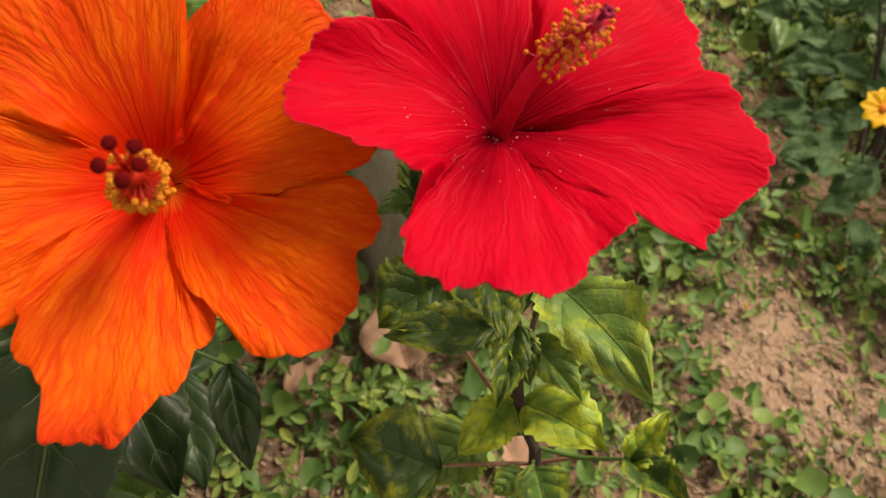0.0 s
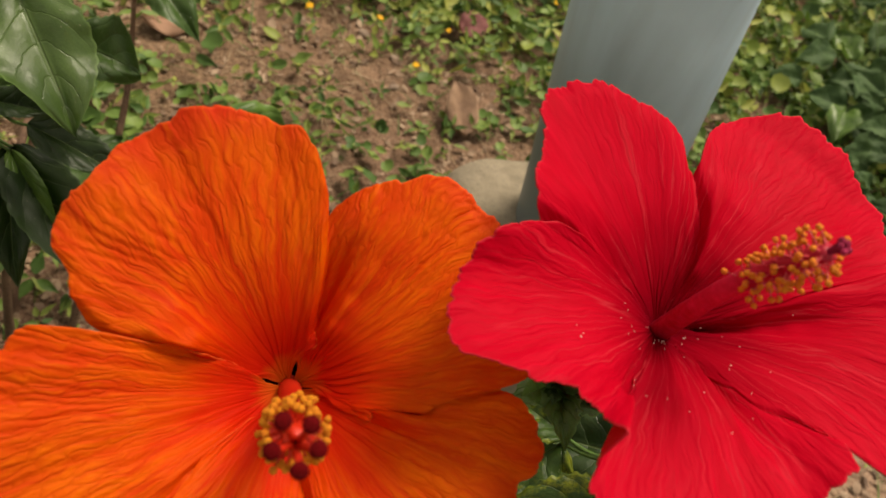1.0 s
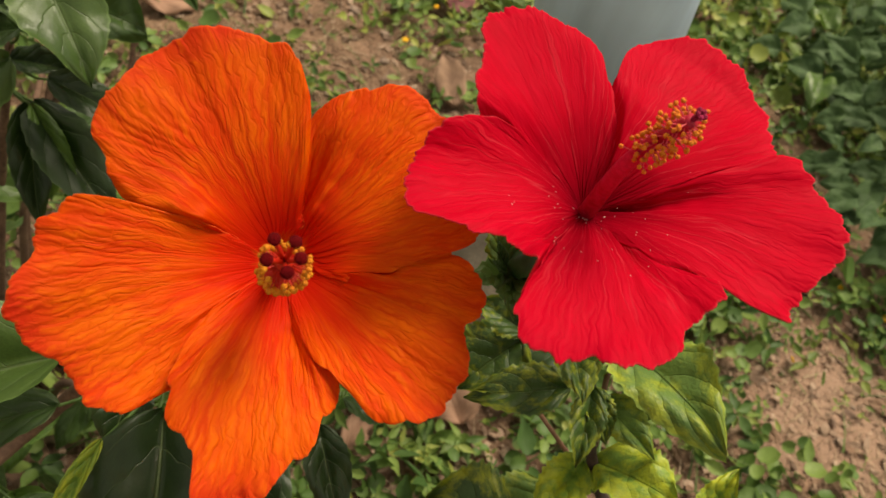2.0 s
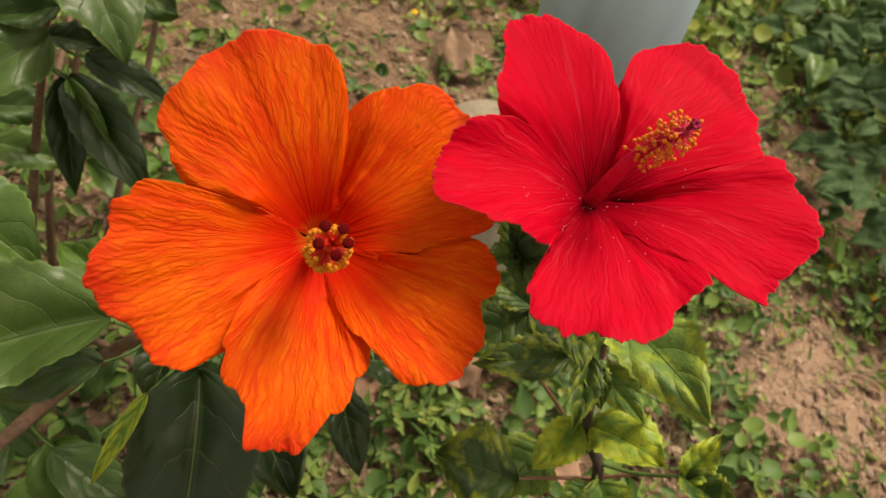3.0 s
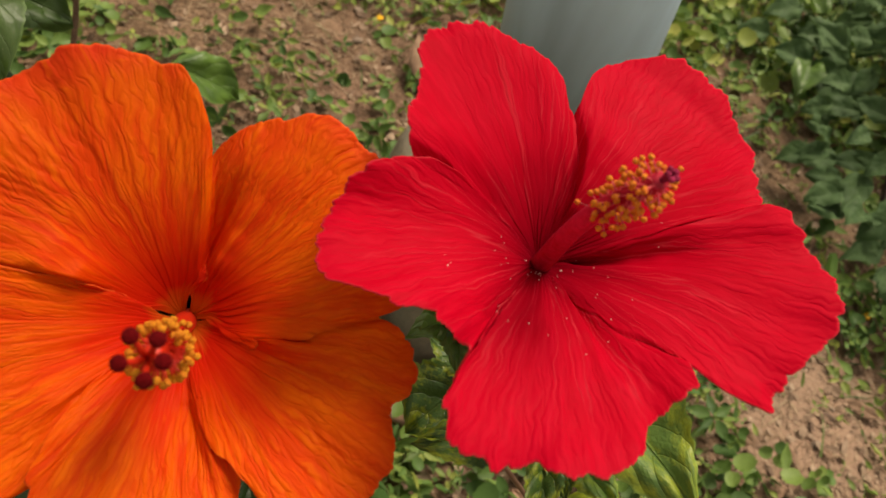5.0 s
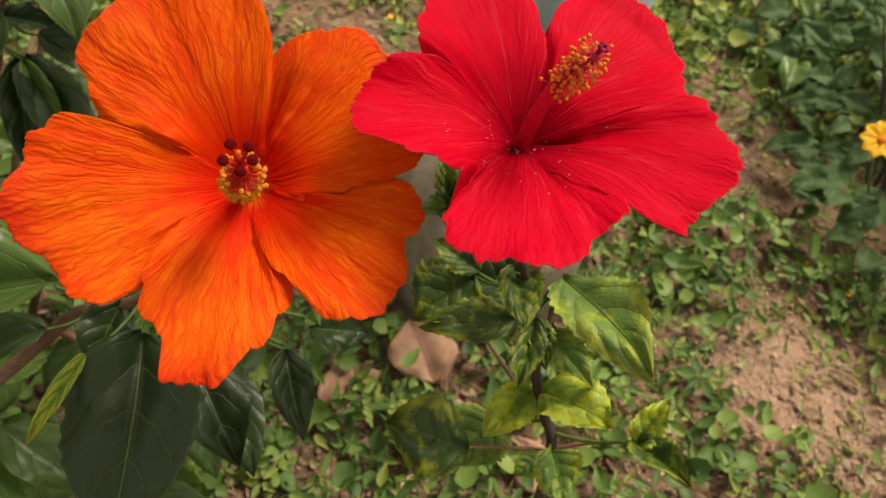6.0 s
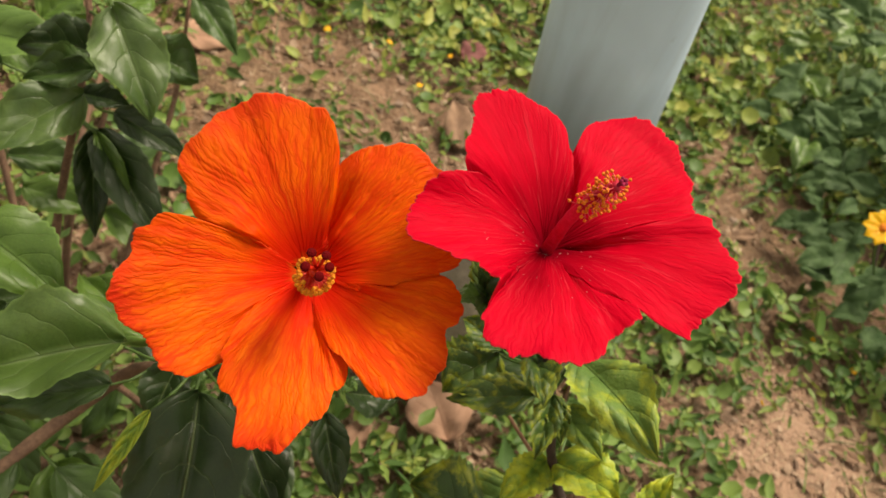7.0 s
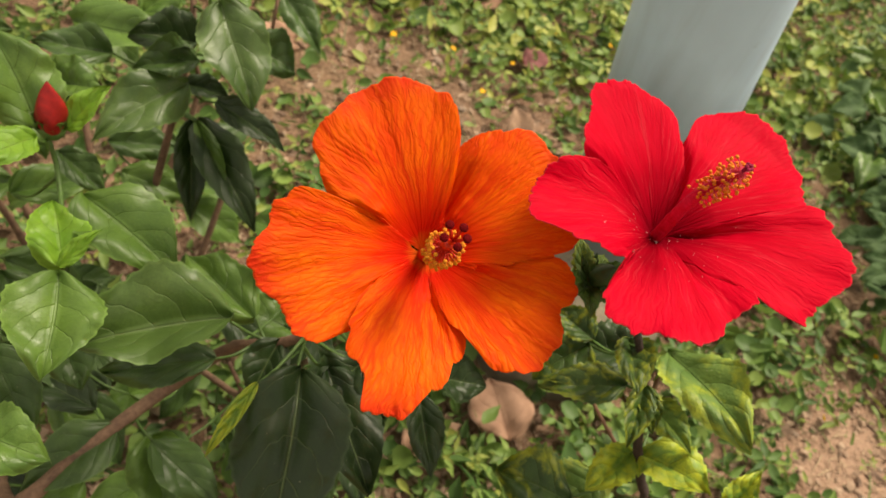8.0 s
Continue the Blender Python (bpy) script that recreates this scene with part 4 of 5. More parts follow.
leaf(green_bush, (-0.450, 0.341, 0.366), (-0.483, 0.362, 0.412), 0.0445, leaf_light, fold=.1, droop=.03)
leaf(green_bush, (-0.436, 0.318, 0.381), (-0.449, 0.287, 0.390), 0.0225, leaf_bright, fold=.1, droop=.05)
leaf(green_bush, (-0.432, 0.342, 0.371), (-0.415, 0.359, 0.397), 0.0172, leaf_bright, fold=.2, droop=.05)
leaf(green_bush, (-0.441, 0.344, 0.349), (-0.406, 0.334, 0.337), 0.0202, leaf_green, fold=.2, droop=.03)
leaf(green_bush, (-0.475, 0.346, 0.297), (-0.432, 0.380, 0.305), 0.0274, leaf_mid, fold=.15, droop=.04)
leaf(green_bush, (-0.401, 0.264, 0.347), (-0.419, 0.299, 0.362), 0.0312, leaf_bright, fold=.15, droop=.04)
leaf(green_bush, (-0.400, 0.263, 0.352), (-0.384, 0.279, 0.371), 0.0098, leaf_bright, fold=.2, droop=.02)
leaf(green_bush, (-0.395, 0.252, 0.361), (-0.379, 0.201, 0.349), 0.0467, leaf_light, fold=.14, droop=.05)
leaf(green_bush, (-0.406, 0.177, 0.324), (-0.365, 0.178, 0.322), 0.0315, leaf_light, fold=.15, droop=.03)
leaf(green_bush, (-0.427, 0.236, 0.302), (-0.389, 0.203, 0.283), 0.0324, leaf_green, fold=.15, droop=.03)
leaf(green_bush, (-0.404, 0.265, 0.286), (-0.383, 0.239, 0.276), 0.0293, leaf_green, fold=.15, droop=.03)
leaf(green_bush, (-0.312, 0.258, 0.315), (-0.371, 0.240, 0.302), 0.0279, leaf_green, fold=.12, droop=.03)
leaf(green_bush, (-0.299, 0.287, 0.323), (-0.352, 0.315, 0.329), 0.0334, leaf_mid, fold=.15, droop=.04)
leaf(green_bush, (-0.397, 0.450, 0.310), (-0.373, 0.391, 0.272), 0.0251, leaf_dark_shaded, fold=.3, droop=.06)
leaf(green_bush, (-0.391, 0.449, 0.314), (-0.328, 0.391, 0.283), 0.0358, leaf_dark_shaded, fold=.25, droop=.05)
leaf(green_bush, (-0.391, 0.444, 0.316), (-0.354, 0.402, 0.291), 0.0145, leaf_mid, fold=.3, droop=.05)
leaf(green_bush, (-0.377, 0.438, 0.343), (-0.322, 0.422, 0.334), 0.0229, leaf_dark_shaded, fold=.2, droop=.03)
leaf(green_bush, (-0.407, 0.459, 0.332), (-0.374, 0.459, 0.336), 0.0199, leaf_dark_shaded, fold=.2, droop=.02)
leaf(green_bush, (-0.350, 0.260, 0.197), (-0.318, 0.214, 0.194), 0.0391, leaf_mid, fold=.15, droop=.04)
leaf(green_bush, (-0.280, 0.275, 0.325), (-0.289, 0.244, 0.306), 0.0260, leaf_dark_shaded, fold=.2, droop=.05)
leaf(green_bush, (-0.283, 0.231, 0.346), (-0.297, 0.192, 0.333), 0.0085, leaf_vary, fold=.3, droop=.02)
leaf(green_bush, (-0.233, 0.276, 0.325), (-0.254, 0.257, 0.312), 0.0300, leaf_dark_shaded, fold=.15, droop=.03)
leaf(green_bush, (-0.188, 0.281, 0.320), (-0.158, 0.284, 0.327), 0.0280, leaf_dark_shaded, fold=.15, droop=.03)
leaf(green_bush, (-0.191, 0.275, 0.340), (-0.185, 0.270, 0.344), 0.0106, leaf_mid, fold=.1, droop=.01)
leaf(green_bush, (-0.445, 0.439, 0.250), (-0.396, 0.443, 0.236), 0.0332, leaf_mid, fold=.15, droop=.03)
leaf(green_bush, (-0.466, 0.461, 0.253), (-0.410, 0.481, 0.250), 0.0293, leaf_green, fold=.15, droop=.03)
leaf(green_bush, (-0.444, 0.539, 0.335), (-0.425, 0.531, 0.315), 0.0274, leaf_mid, fold=.15, droop=.03)
leaf(green_bush, (-0.412, 0.534, 0.349), (-0.397, 0.570, 0.360), 0.0318, leaf_mid, fold=.15, droop=.03)
leaf(green_bush, (-0.479, 0.559, 0.311), (-0.453, 0.587, 0.337), 0.0342, leaf_mid, fold=.15, droop=.03)
leaf(green_bush, (-0.286, 0.340, 0.286), (-0.320, 0.346, 0.295), 0.0270, leaf_mid, fold=.15, droop=.03)
leaf(green_bush, (-0.463, 0.304, 0.273), (-0.433, 0.281, 0.245), 0.0285, leaf_green, fold=.15, droop=.03)
leaf(green_bush, (-0.384, 0.306, 0.160), (-0.352, 0.332, 0.168), 0.0322, leaf_mid, fold=.15, droop=.03)
leaf(green_bush, (-0.388, 0.240, 0.152), (-0.410, 0.215, 0.149), 0.0356, leaf_mid, fold=.15, droop=.03)
leaf(green_bush, (-0.424, 0.280, 0.181), (-0.388, 0.267, 0.142), 0.0316, leaf_mid, fold=.15, droop=.03)
leaf(varie_bush, (-0.067, 0.300, 0.380), (-0.041, 0.238, 0.405), 0.0404, leaf_var, fold=.12, droop=.05, teeth=0.042)
leaf(varie_bush, (-0.100, 0.287, 0.394), (-0.096, 0.253, 0.397), 0.0217, leaf_varg, fold=.25, droop=.03, teeth=0.042)
leaf(varie_bush, (-0.114, 0.296, 0.374), (-0.138, 0.274, 0.354), 0.0367, leaf_varg, fold=.14, droop=.04, teeth=0.042)
leaf(varie_bush, (-0.085, 0.293, 0.372), (-0.124, 0.305, 0.360), 0.0355, leaf_dark_shaded, fold=.15, droop=.04, teeth=0.042)
leaf(varie_bush, (-0.112, 0.296, 0.376), (-0.136, 0.311, 0.380), 0.0204, leaf_varg, fold=.2, droop=.04, teeth=0.042)
leaf(varie_bush, (-0.091, 0.274, 0.374), (-0.138, 0.268, 0.363), 0.0238, leaf_varg, fold=.14, droop=.02, teeth=0.042)
leaf(varie_bush, (-0.087, 0.268, 0.385), (-0.091, 0.235, 0.374), 0.0158, leaf_varg, fold=.3, droop=.05, teeth=0.042)
leaf(varie_bush, (-0.084, 0.270, 0.381), (-0.077, 0.247, 0.376), 0.0138, leaf_varg, fold=.3, droop=.05, teeth=0.042)
leaf(varie_bush, (-0.068, 0.281, 0.358), (-0.048, 0.251, 0.362), 0.0191, leaf_var, fold=.2, droop=.05, teeth=0.042)
leaf(varie_bush, (-0.062, 0.260, 0.334), (-0.040, 0.230, 0.361), 0.0346, leaf_vary, fold=.14, droop=.06, teeth=0.042)
leaf(varie_bush, (-0.069, 0.261, 0.331), (-0.091, 0.237, 0.320), 0.0239, leaf_vary, fold=.25, droop=.05, teeth=0.042)
leaf(varie_bush, (-0.095, 0.236, 0.306), (-0.140, 0.243, 0.302), 0.0450, leaf_varg, fold=.12, droop=.05, teeth=0.042)
leaf(varie_bush, (-0.074, 0.261, 0.297), (-0.096, 0.236, 0.282), 0.0369, leaf_var, fold=.15, droop=.03, teeth=0.042)
leaf(varie_bush, (-0.013, 0.238, 0.336), (-0.005, 0.250, 0.362), 0.0168, leaf_vary, fold=.3, droop=.03, teeth=0.042)
leaf(varie_bush, (-0.015, 0.239, 0.335), (0.003, 0.211, 0.353), 0.0211, leaf_varg, fold=.35, droop=.03, teeth=0.042)
leaf(varie_bush, (-0.049, 0.241, 0.305), (-0.044, 0.210, 0.311), 0.0256, leaf_var, fold=.2, droop=.05, teeth=0.042)
leaf(varie_bush, (-0.048, 0.244, 0.294), (-0.063, 0.232, 0.288), 0.0176, leaf_var, fold=.15, droop=.03, teeth=0.042)
leaf(varie_bush, (-0.074, 0.294, 0.378), (-0.062, 0.290, 0.368), 0.0184, leaf_vary, fold=.15, droop=.03, teeth=0.042)
leaf(varie_bush, (-0.045, 0.298, 0.316), (-0.024, 0.294, 0.324), 0.0209, leaf_var, fold=.15, droop=.03, teeth=0.042)

def shoot_tip(bush):
    """Green shoot tip just below the red flower: a closed bud in its ribbed calyx, narrow bracts and small young leaves round it."""
    base, axis = Vector((-0.140, 0.280, 0.436)), Vector((0.25, -0.2, 0.95)).normalized()
    s = axis.orthogonal().normalized()
    u = axis.cross(s)
    verts, faces, sides, rings = [], [], 20, 12
    for k in range(rings):
        t = k / (rings - 1)
        r = 0.0054 * math.sin(math.pi * (0.10 + 0.88 * t) ** 0.85) ** 0.8
        for m in range(sides):
            a = 2 * math.pi * m / sides
            rib = 1 + 0.08 * math.cos(5 * a)
            verts.append(base + axis * (0.002 + 0.017 * t) + (s * math.cos(a) + u * math.sin(a)) * max(r * rib, 0.0003))
    for k in range(rings - 1):
        for m in range(sides):
            n2 = (m + 1) % sides
            faces.append((k * sides + m, k * sides + n2, (k + 1) * sides + n2, (k + 1) * sides + m))
    mesh_object("bud", verts, faces, calyx_green, bush, "closed green bud in its ribbed calyx")
    for k in range(8):
        a = k * 0.785 + 0.2
        d = s * math.cos(a) + u * math.sin(a)
        v, f, uv = leaf_data(base + d * 0.003, base + axis * 0.007 + d * 0.0135, 0.0046, 0.2, -0.12, 0.0, k, None, 7, 10)
        mesh_object("bract", v, f, leaf_green, bush, "", uv)
    for k in range(6):
        a = k * 2.4 + 0.5
        d = s * math.cos(a) + u * math.sin(a)
        v, f, uv = leaf_data(base - axis * 0.003, base + axis * (0.001 + 0.002 * k) + d * 0.022, 0.0125, 0.2, 0.05, 0.10, k, None, 9, 18)
        mesh_object("leaf", v, f, leaf_mid if k % 3 else leaf_var, bush, "", uv)


shoot_tip(varie_bush)


def filler_leaves():
    """Shaded inner leaves of the green shrub, lower and farther back than the outer ones."""
    rng = random.Random(21)
    for k in range(70):
        x, y = rng.uniform(-0.86, -0.30), rng.uniform(0.36, 0.86)
        if y > 0.62 and x > -0.55:
            continue
        z = rng.uniform(0.05, 0.24) + (0.12 if x < -0.52 else 0.0)
        d = Vector((rng.uniform(-1, 1), rng.uniform(-1, 0.6), rng.uniform(-0.7, 0.2))).normalized()
        ln = rng.uniform(0.05, 0.085)
        leaf(green_bush, (x, y, z), Vector((x, y, z)) + d * ln, ln * rng.uniform(0.42, 0.6), rng.choice((leaf_mid, leaf_mid, leaf_green)), 0.15, 0.05, big=False)
    # Added leaves, some in the shade-darkened green, that darken the shrub's lower gaps.
    for k in range(40):
        x, y = rng.uniform(-0.56, -0.22), rng.uniform(0.24, 0.42)
        z = rng.uniform(0.06, 0.22)
        d = Vector((rng.uniform(-1, 1), rng.uniform(-1, 0.4), rng.uniform(-0.7, 0.1))).normalized()
        ln = rng.uniform(0.05, 0.08)
        leaf(green_bush, (x, y, z), Vector((x, y, z)) + d * ln, ln * rng.uniform(0.42, 0.6), rng.choice((leaf_mid, leaf_green, leaf_dark_shaded, leaf_green)), 0.15, 0.05, big=False)


filler_leaves()


# ---- grey-green bush with a yellow flower ----
def far_bush():
    bush = empty("yellow_flowered_bush", (0.66, 0.90, 0.0), "low grey-green leafy bush with a yellow flower", "bush")
    rng = random.Random(31)
    for k in range(11):
        a = rng.uniform(0, 6.28)
        end = (0.66 + 0.15 * math.cos(a), 0.92 + 0.2 * math.sin(a), rng.uniform(0.14, 0.27))
        stem(bush, "branch", [(0.66 + 0.02 * math.cos(a), 0.90, -0.02), (0.66 + 0.08 * math.cos(a), 0.91 + 0.1 * math.sin(a), 0.12), end], 0.004, 0.0015, bark_dark, sides=7, steps=12)
    for k in range(150):
        a, rr, hh = rng.uniform(0, 6.28), rng.random() ** 0.5, rng.random()
        c = Vector((0.66 + 0.18 * rr * math.cos(a), 0.92 + 0.30 * rr * math.sin(a), 0.04 + 0.22 * hh * (1 - 0.4 * rr)))
        d = Vector((math.cos(a) + rng.uniform(-0.6, 0.6), math.sin(a) + rng.uniform(-0.9, 0.3), rng.uniform(-0.5, 0.35))).normalized()
        ln = rng.uniform(0.04, 0.07)
        leaf(bush, c, c + d * ln, ln * rng.uniform(0.5, 0.72), leaf_grey, 0.12, 0.06, big=False)
    # yellow flower, facing the light
    c, nrm = Vector((0.345, 0.655, 0.278)), Vector((-0.35, -0.45, 0.8)).normalized()
    stem(bush, "flower_stalk", [(0.62, 0.88, 0.02), (0.46, 0.75, 0.16), c - nrm * 0.012], 0.002, 0.0012, stalk_green, sides=7, steps=14)
    s = nrm.orthogonal().normalized()
    u = nrm.cross(s)
    for k in range(9):
        a = 2 * math.pi * k / 9
        d = s * math.cos(a) + u * math.sin(a)
        v, f, uv = leaf_data(c + d * 0.002, c + d * 0.021 + nrm * 0.004, 0.013, 0.08, 0.08, 0.02, k, nrm, 7, 10, 0.65)
        mesh_object("petal", v, f, yellow_petal, bush, "bright yellow petal", uv)
    v, f = blob_data(c + nrm * 0.002, nrm, 0.006, 0.005, 2.0, 6, 12, 0.3)
    mesh_object("flower_centre", v, f, pollen_gold, bush)


far_bush()


def broad_weed(place, count, seed):
    bush = empty("broad_leaved_weed", (place[0], place[1], 0.0), "clump of broad light green leaves growing from the earth", "weed", "broad-leaved weeds")
    rng = random.Random(seed)
    for k in range(count):
        a, r = k * 2.4, 0.20 * math.sqrt((k + 0.5) / count)
        c = Vector((place[0] + r * math.cos(a) * 0.9, place[1] + r * math.sin(a), 0.05 + 0.13 * rng.random() * (1 - r)))
        stem(bush, "leaf_stalk", [(place[0] + 0.35 * (c.x - place[0]), place[1] + 0.35 * (c.y - place[1]), -0.01), (c + Vector((place[0], place[1], 0.03))) / 2, c], 0.0018, 0.0012, stalk_green, knots=0.0, sides=6, steps=8)
        d = Vector((math.cos(a) + rng.uniform(-0.5, 0.5), math.sin(a) + rng.uniform(-0.8, 0.3), rng.uniform(-0.3, 0.2))).normalized()
        ln = rng.uniform(0.05, 0.085)
        leaf(bush, c, c + d * ln, ln * rng.uniform(0.6, 0.8), rng.choice((leaf_grey, leaf_mid, leaf_grey, leaf_grey)), 0.12, 0.08, big=False)


broad_weed((0.84, 1.52), 34, 61)
broad_weed((0.66, 1.22), 22, 62)


# ---- low plants on the earth ----
def cover(x, y):
    """How thickly green plants cover the earth here, 0 to 1."""
    n1 = noise.noise(Vector((x * 3.1, y * 3.1, 9.0))) * 0.5 + 0.5
    n2 = noise.noise(Vector((x * 8.0, y * 8.0, 5.0))) * 0.5 + 0.5
    k = 0.58 + 0.9 * (n1 - 0.5) + 0.7 * (n2 - 0.5)
    k += 0.55 * math.exp(-(((x + 0.05) / 0.24) ** 2 + ((y - 0.44) / 0.13) ** 2))      # under the flowers
    k -= 0.54 * math.exp(-(((x - 0.42) / 0.13) ** 2 + ((y - 0.53) / 0.12) ** 2))      # bare strip
    k += 0.42 * math.exp(-(((x - 0.22) / 0.12) ** 2 + ((y - 0.66) / 0.18) ** 2))
    k += 0.40 * math.exp(-(((x - 0.19) / 0.10) ** 2 + ((y - 0.52) / 0.10) ** 2))
    k += 0.45 * math.exp(-(((x - 0.48) / 0.09) ** 2 + ((y - 0.72) / 0.12) ** 2))
    k += 0.30 * smooth_step(x - 0.35 * y, 0.10, 0.35) * smooth_step(y, 0.85, 1.1)
    k -= 0.34 * math.exp(-(((x - 0.30) / 0.07) ** 2 + ((y - 0.54) / 0.07) ** 2))
    k -= 0.34 * math.exp(-(((x + 0.36) / 0.22) ** 2 + ((y - 1.02) / 0.20) ** 2))      # trodden earth
    k -= 0.15 * math.exp(-(((x + 0.12) / 0.08) ** 2 + ((y - 0.98) / 0.10) ** 2))
    k += 0.40 * math.exp(-(((x + 0.12) / 0.12) ** 2 + ((y - 1.22) / 0.16) ** 2))
    k -= 0.45 * math.exp(-(((x - 0.40) / 0.09) ** 2 + ((y - 0.88) / 0.10) ** 2))
    k += 0.35 * smooth_step(y + 0.35 * x, 1.15, 1.6) + 0.3 * smooth_step(-x, 0.5, 0.75) * smooth_step(y, 0.75, 0.95)
    return max(0.0, min(1.0, k))


def in_bed(x, y, rng):
    """The weedy bed thins out unevenly away from its middle."""
    d = math.hypot((x - 0.2) / 1.25, (y - 1.15) / 1.35) + 0.35 * noise.noise(Vector((x * 1.7, y * 1.7, 21.0)))
    return rng.random() > smooth_step(d, 0.75, 1.15)


def on_footing(x, y):
    return abs(x - FOOTING[0]) < FOOT_R[0] * 1.05 and abs(y - FOOTING[1]) < FOOT_R[1] * 1.05


BARE = ((-0.062, 0.472, 0.040), (0.050, 0.368, 0.030), (-0.141, 0.426, 0.020), (-0.46, 1.0, 0.04))


def bare(x, y):
    return any((x - a) ** 2 + (y - b) ** 2 < r * r for a, b, r in BARE)


def small_leaf(verts, faces, c, d, nrm, ln, wd, heart):
    """A small cupped leaf: two halves along a crease, heart-shaped or pointed, with a nod to its tip."""
    s = d.cross(nrm).normalized()
    k = len(verts)
    cup = 0.20 * wd
    verts.append(c)
    prof = ((0.02, 0.30), (0.30, 0.50), (0.62, 0.47), (0.90, 0.26)) if heart else ((0.12, 0.26), (0.36, 0.46), (0.62, 0.36), (0.84, 0.16))
    verts.append(c + d * ln * 0.45 - nrm * cup)
    verts.append(c + d * ln * (0.92 if heart else 1.08) - nrm * 0.12 * ln)
    for sg in (1, -1):
        for t, w in prof:
            verts.append(c + d * ln * t + s * sg * wd * w * (1 + 0.12 * noise.noise(c * 90 + Vector((t * 5, sg, 0)))) + nrm * cup * 0.5 - nrm * 0.10 * ln * t * t)
    a, b, tip = k, k + 1, k + 2
    for off, flip in ((3, False), (7, True)):
        chain = [a] + [k + off + q for q in range(4)] + [tip]
        for q in range(5):
            tri = (b, chain[q], chain[q + 1])
            faces.append(tri[::-1] if flip else tri)


def sow(name, label, material, count, seed, size, want, height, heart, region=(-1.15, 1.6, 0.0, 2.7), tilt=0.55):
    rng = random.Random(seed)
    verts, faces, made, tries = [], [], 0, 0
    while made < count and tries < count * 12:
        tries += 1
        y = region[2] + (region[3] - region[2]) * rng.random() ** 1.5
        x = rng.uniform(region[0], region[1])
        if not in_bed(x, y, rng) or on_footing(x, y):
            continue
        if rng.random() > want(cover(x, y)) or bare(x, y):
            continue
        z = ground_height(x, y) + 0.003 + height * rng.random() * (0.4 + 0.8 * cover(x, y))
        nrm = Vector((rng.gauss(0, tilt), rng.gauss(-0.15, tilt), 1)).normalized()
        a = rng.uniform(0, 6.283)
        d = Vector((math.cos(a), math.sin(a), 0))
        d = (d - nrm * d.dot(nrm)).normalized()
        ln = rng.uniform(*size)
        leaves = rng.choice((1, 1, 3)) if heart else rng.choice((1, 2, 4, 5))
        shrink = 0.72 if leaves > 2 else 1.0
        for q in range(leaves):
            turn = Matrix.Rotation(q * 6.283 / leaves + rng.uniform(-0.4, 0.4), 3, nrm)
            lean = (nrm + (turn @ d) * rng.uniform(-0.35, 0.25)).normalized()
            arm = turn @ d
            arm = (arm - lean * arm.dot(lean)).normalized()
            long = ln * shrink * rng.uniform(0.7, 1.15)
            small_leaf(verts, faces, Vector((x, y, z + rng.uniform(0, 0.003))) + arm * 0.15 * long, arm, lean, long, long * (rng.uniform(0.8, 1.05) if heart else rng.uniform(0.38, 0.66)), heart)
        made += leaves
    ob = mesh_object(name, verts, faces, material)
    return tagged(ob, label, "ground cover", kind="stuff")


def blades(name, label, material, count, seed, length, width, want, lying, category="grass"):
    rng = random.Random(seed)
    verts, faces, made, tries = [], [], 0, 0
    while made < count and tries < count * 12:
        tries += 1
        y = 0.05 + 2.4 * rng.random() ** 1.5
        x = rng.uniform(-1.0, 1.5)
        if not in_bed(x, y, rng) or on_footing(x, y) or rng.random() > want(cover(x, y), x, y):
            continue
        made += 1
        a = rng.uniform(0, 6.283)
        ln = rng.uniform(*length)
        d = Vector((math.cos(a), math.sin(a), 0))
        s = Vector((-d.y, d.x, 0)) * width * rng.uniform(0.6, 1.3)
        p = Vector((x, y, ground_height(x, y) + 0.002))
        rise = rng.uniform(0.02, 0.22) if lying else rng.uniform(0.4, 1.3)
        k = len(verts)
        for t in (0.0, 0.35, 0.7, 1.0):
            c = p + d * ln * t + Vector((0, 0, ln * rise * (t - 0.55 * t * t)))
            w = s * (1 - 0.9 * t)
            verts += [c - w, c + w + Vector((0, 0, 0.3 * width))]
        for q in range(3):
            faces.append((k + 2 * q, k + 2 * q + 1, k + 2 * q + 3, k + 2 * q + 2))
    ob = mesh_object(name, verts, faces, material)
    return tagged(ob, label, category, kind="stuff")


sow("clover", "dense low green ground-cover plants with rounded leaves", clover_mat, 7600, 41, (0.012, 0.030), lambda k: k * k * 1.3, 0.032, True)
sow("weeds", "light green creeping weeds with small oval leaves", lime_mat, 16000, 42, (0.009, 0.024), lambda k: k * 1.1 * (1.25 - k), 0.022, False)
sow("creeping_weeds", "dense creeping weeds with pointed green leaves", clover_mat, 19000, 46, (0.012, 0.034), lambda k: k * k * 1.4, 0.036, False, tilt=0.7)
sow("far_weeds", "light yellow-green weeds in the brighter ground behind", far_mat, 5200, 47, (0.014, 0.036), lambda k: 0.25 + 0.6 * k, 0.040, False, (-1.3, 1.7, 1.05, 2.8), 0.65)
sow("round_weeds", "light green round-leaved weeds behind the pole", far_mat, 2200, 50, (0.018, 0.040), lambda k: 0.20 + 0.7 * k, 0.045, True, (-1.3, 1.7, 1.15, 2.8), 0.5)
sow("round_leaved_weeds", "low weeds with round dark green leaves", clover_mat, 900, 49, (0.016, 0.036), lambda k: 1.3 * max(0.0, k - 0.3), 0.04, True, (0.24, 1.10, 0.30, 1.35), 0.5)
sow("seedlings", "tiny green seedlings scattered on the earth", clover_mat, 4200, 43, (0.004, 0.011), lambda k: 0.25 + 0.3 * k, 0.010, False)
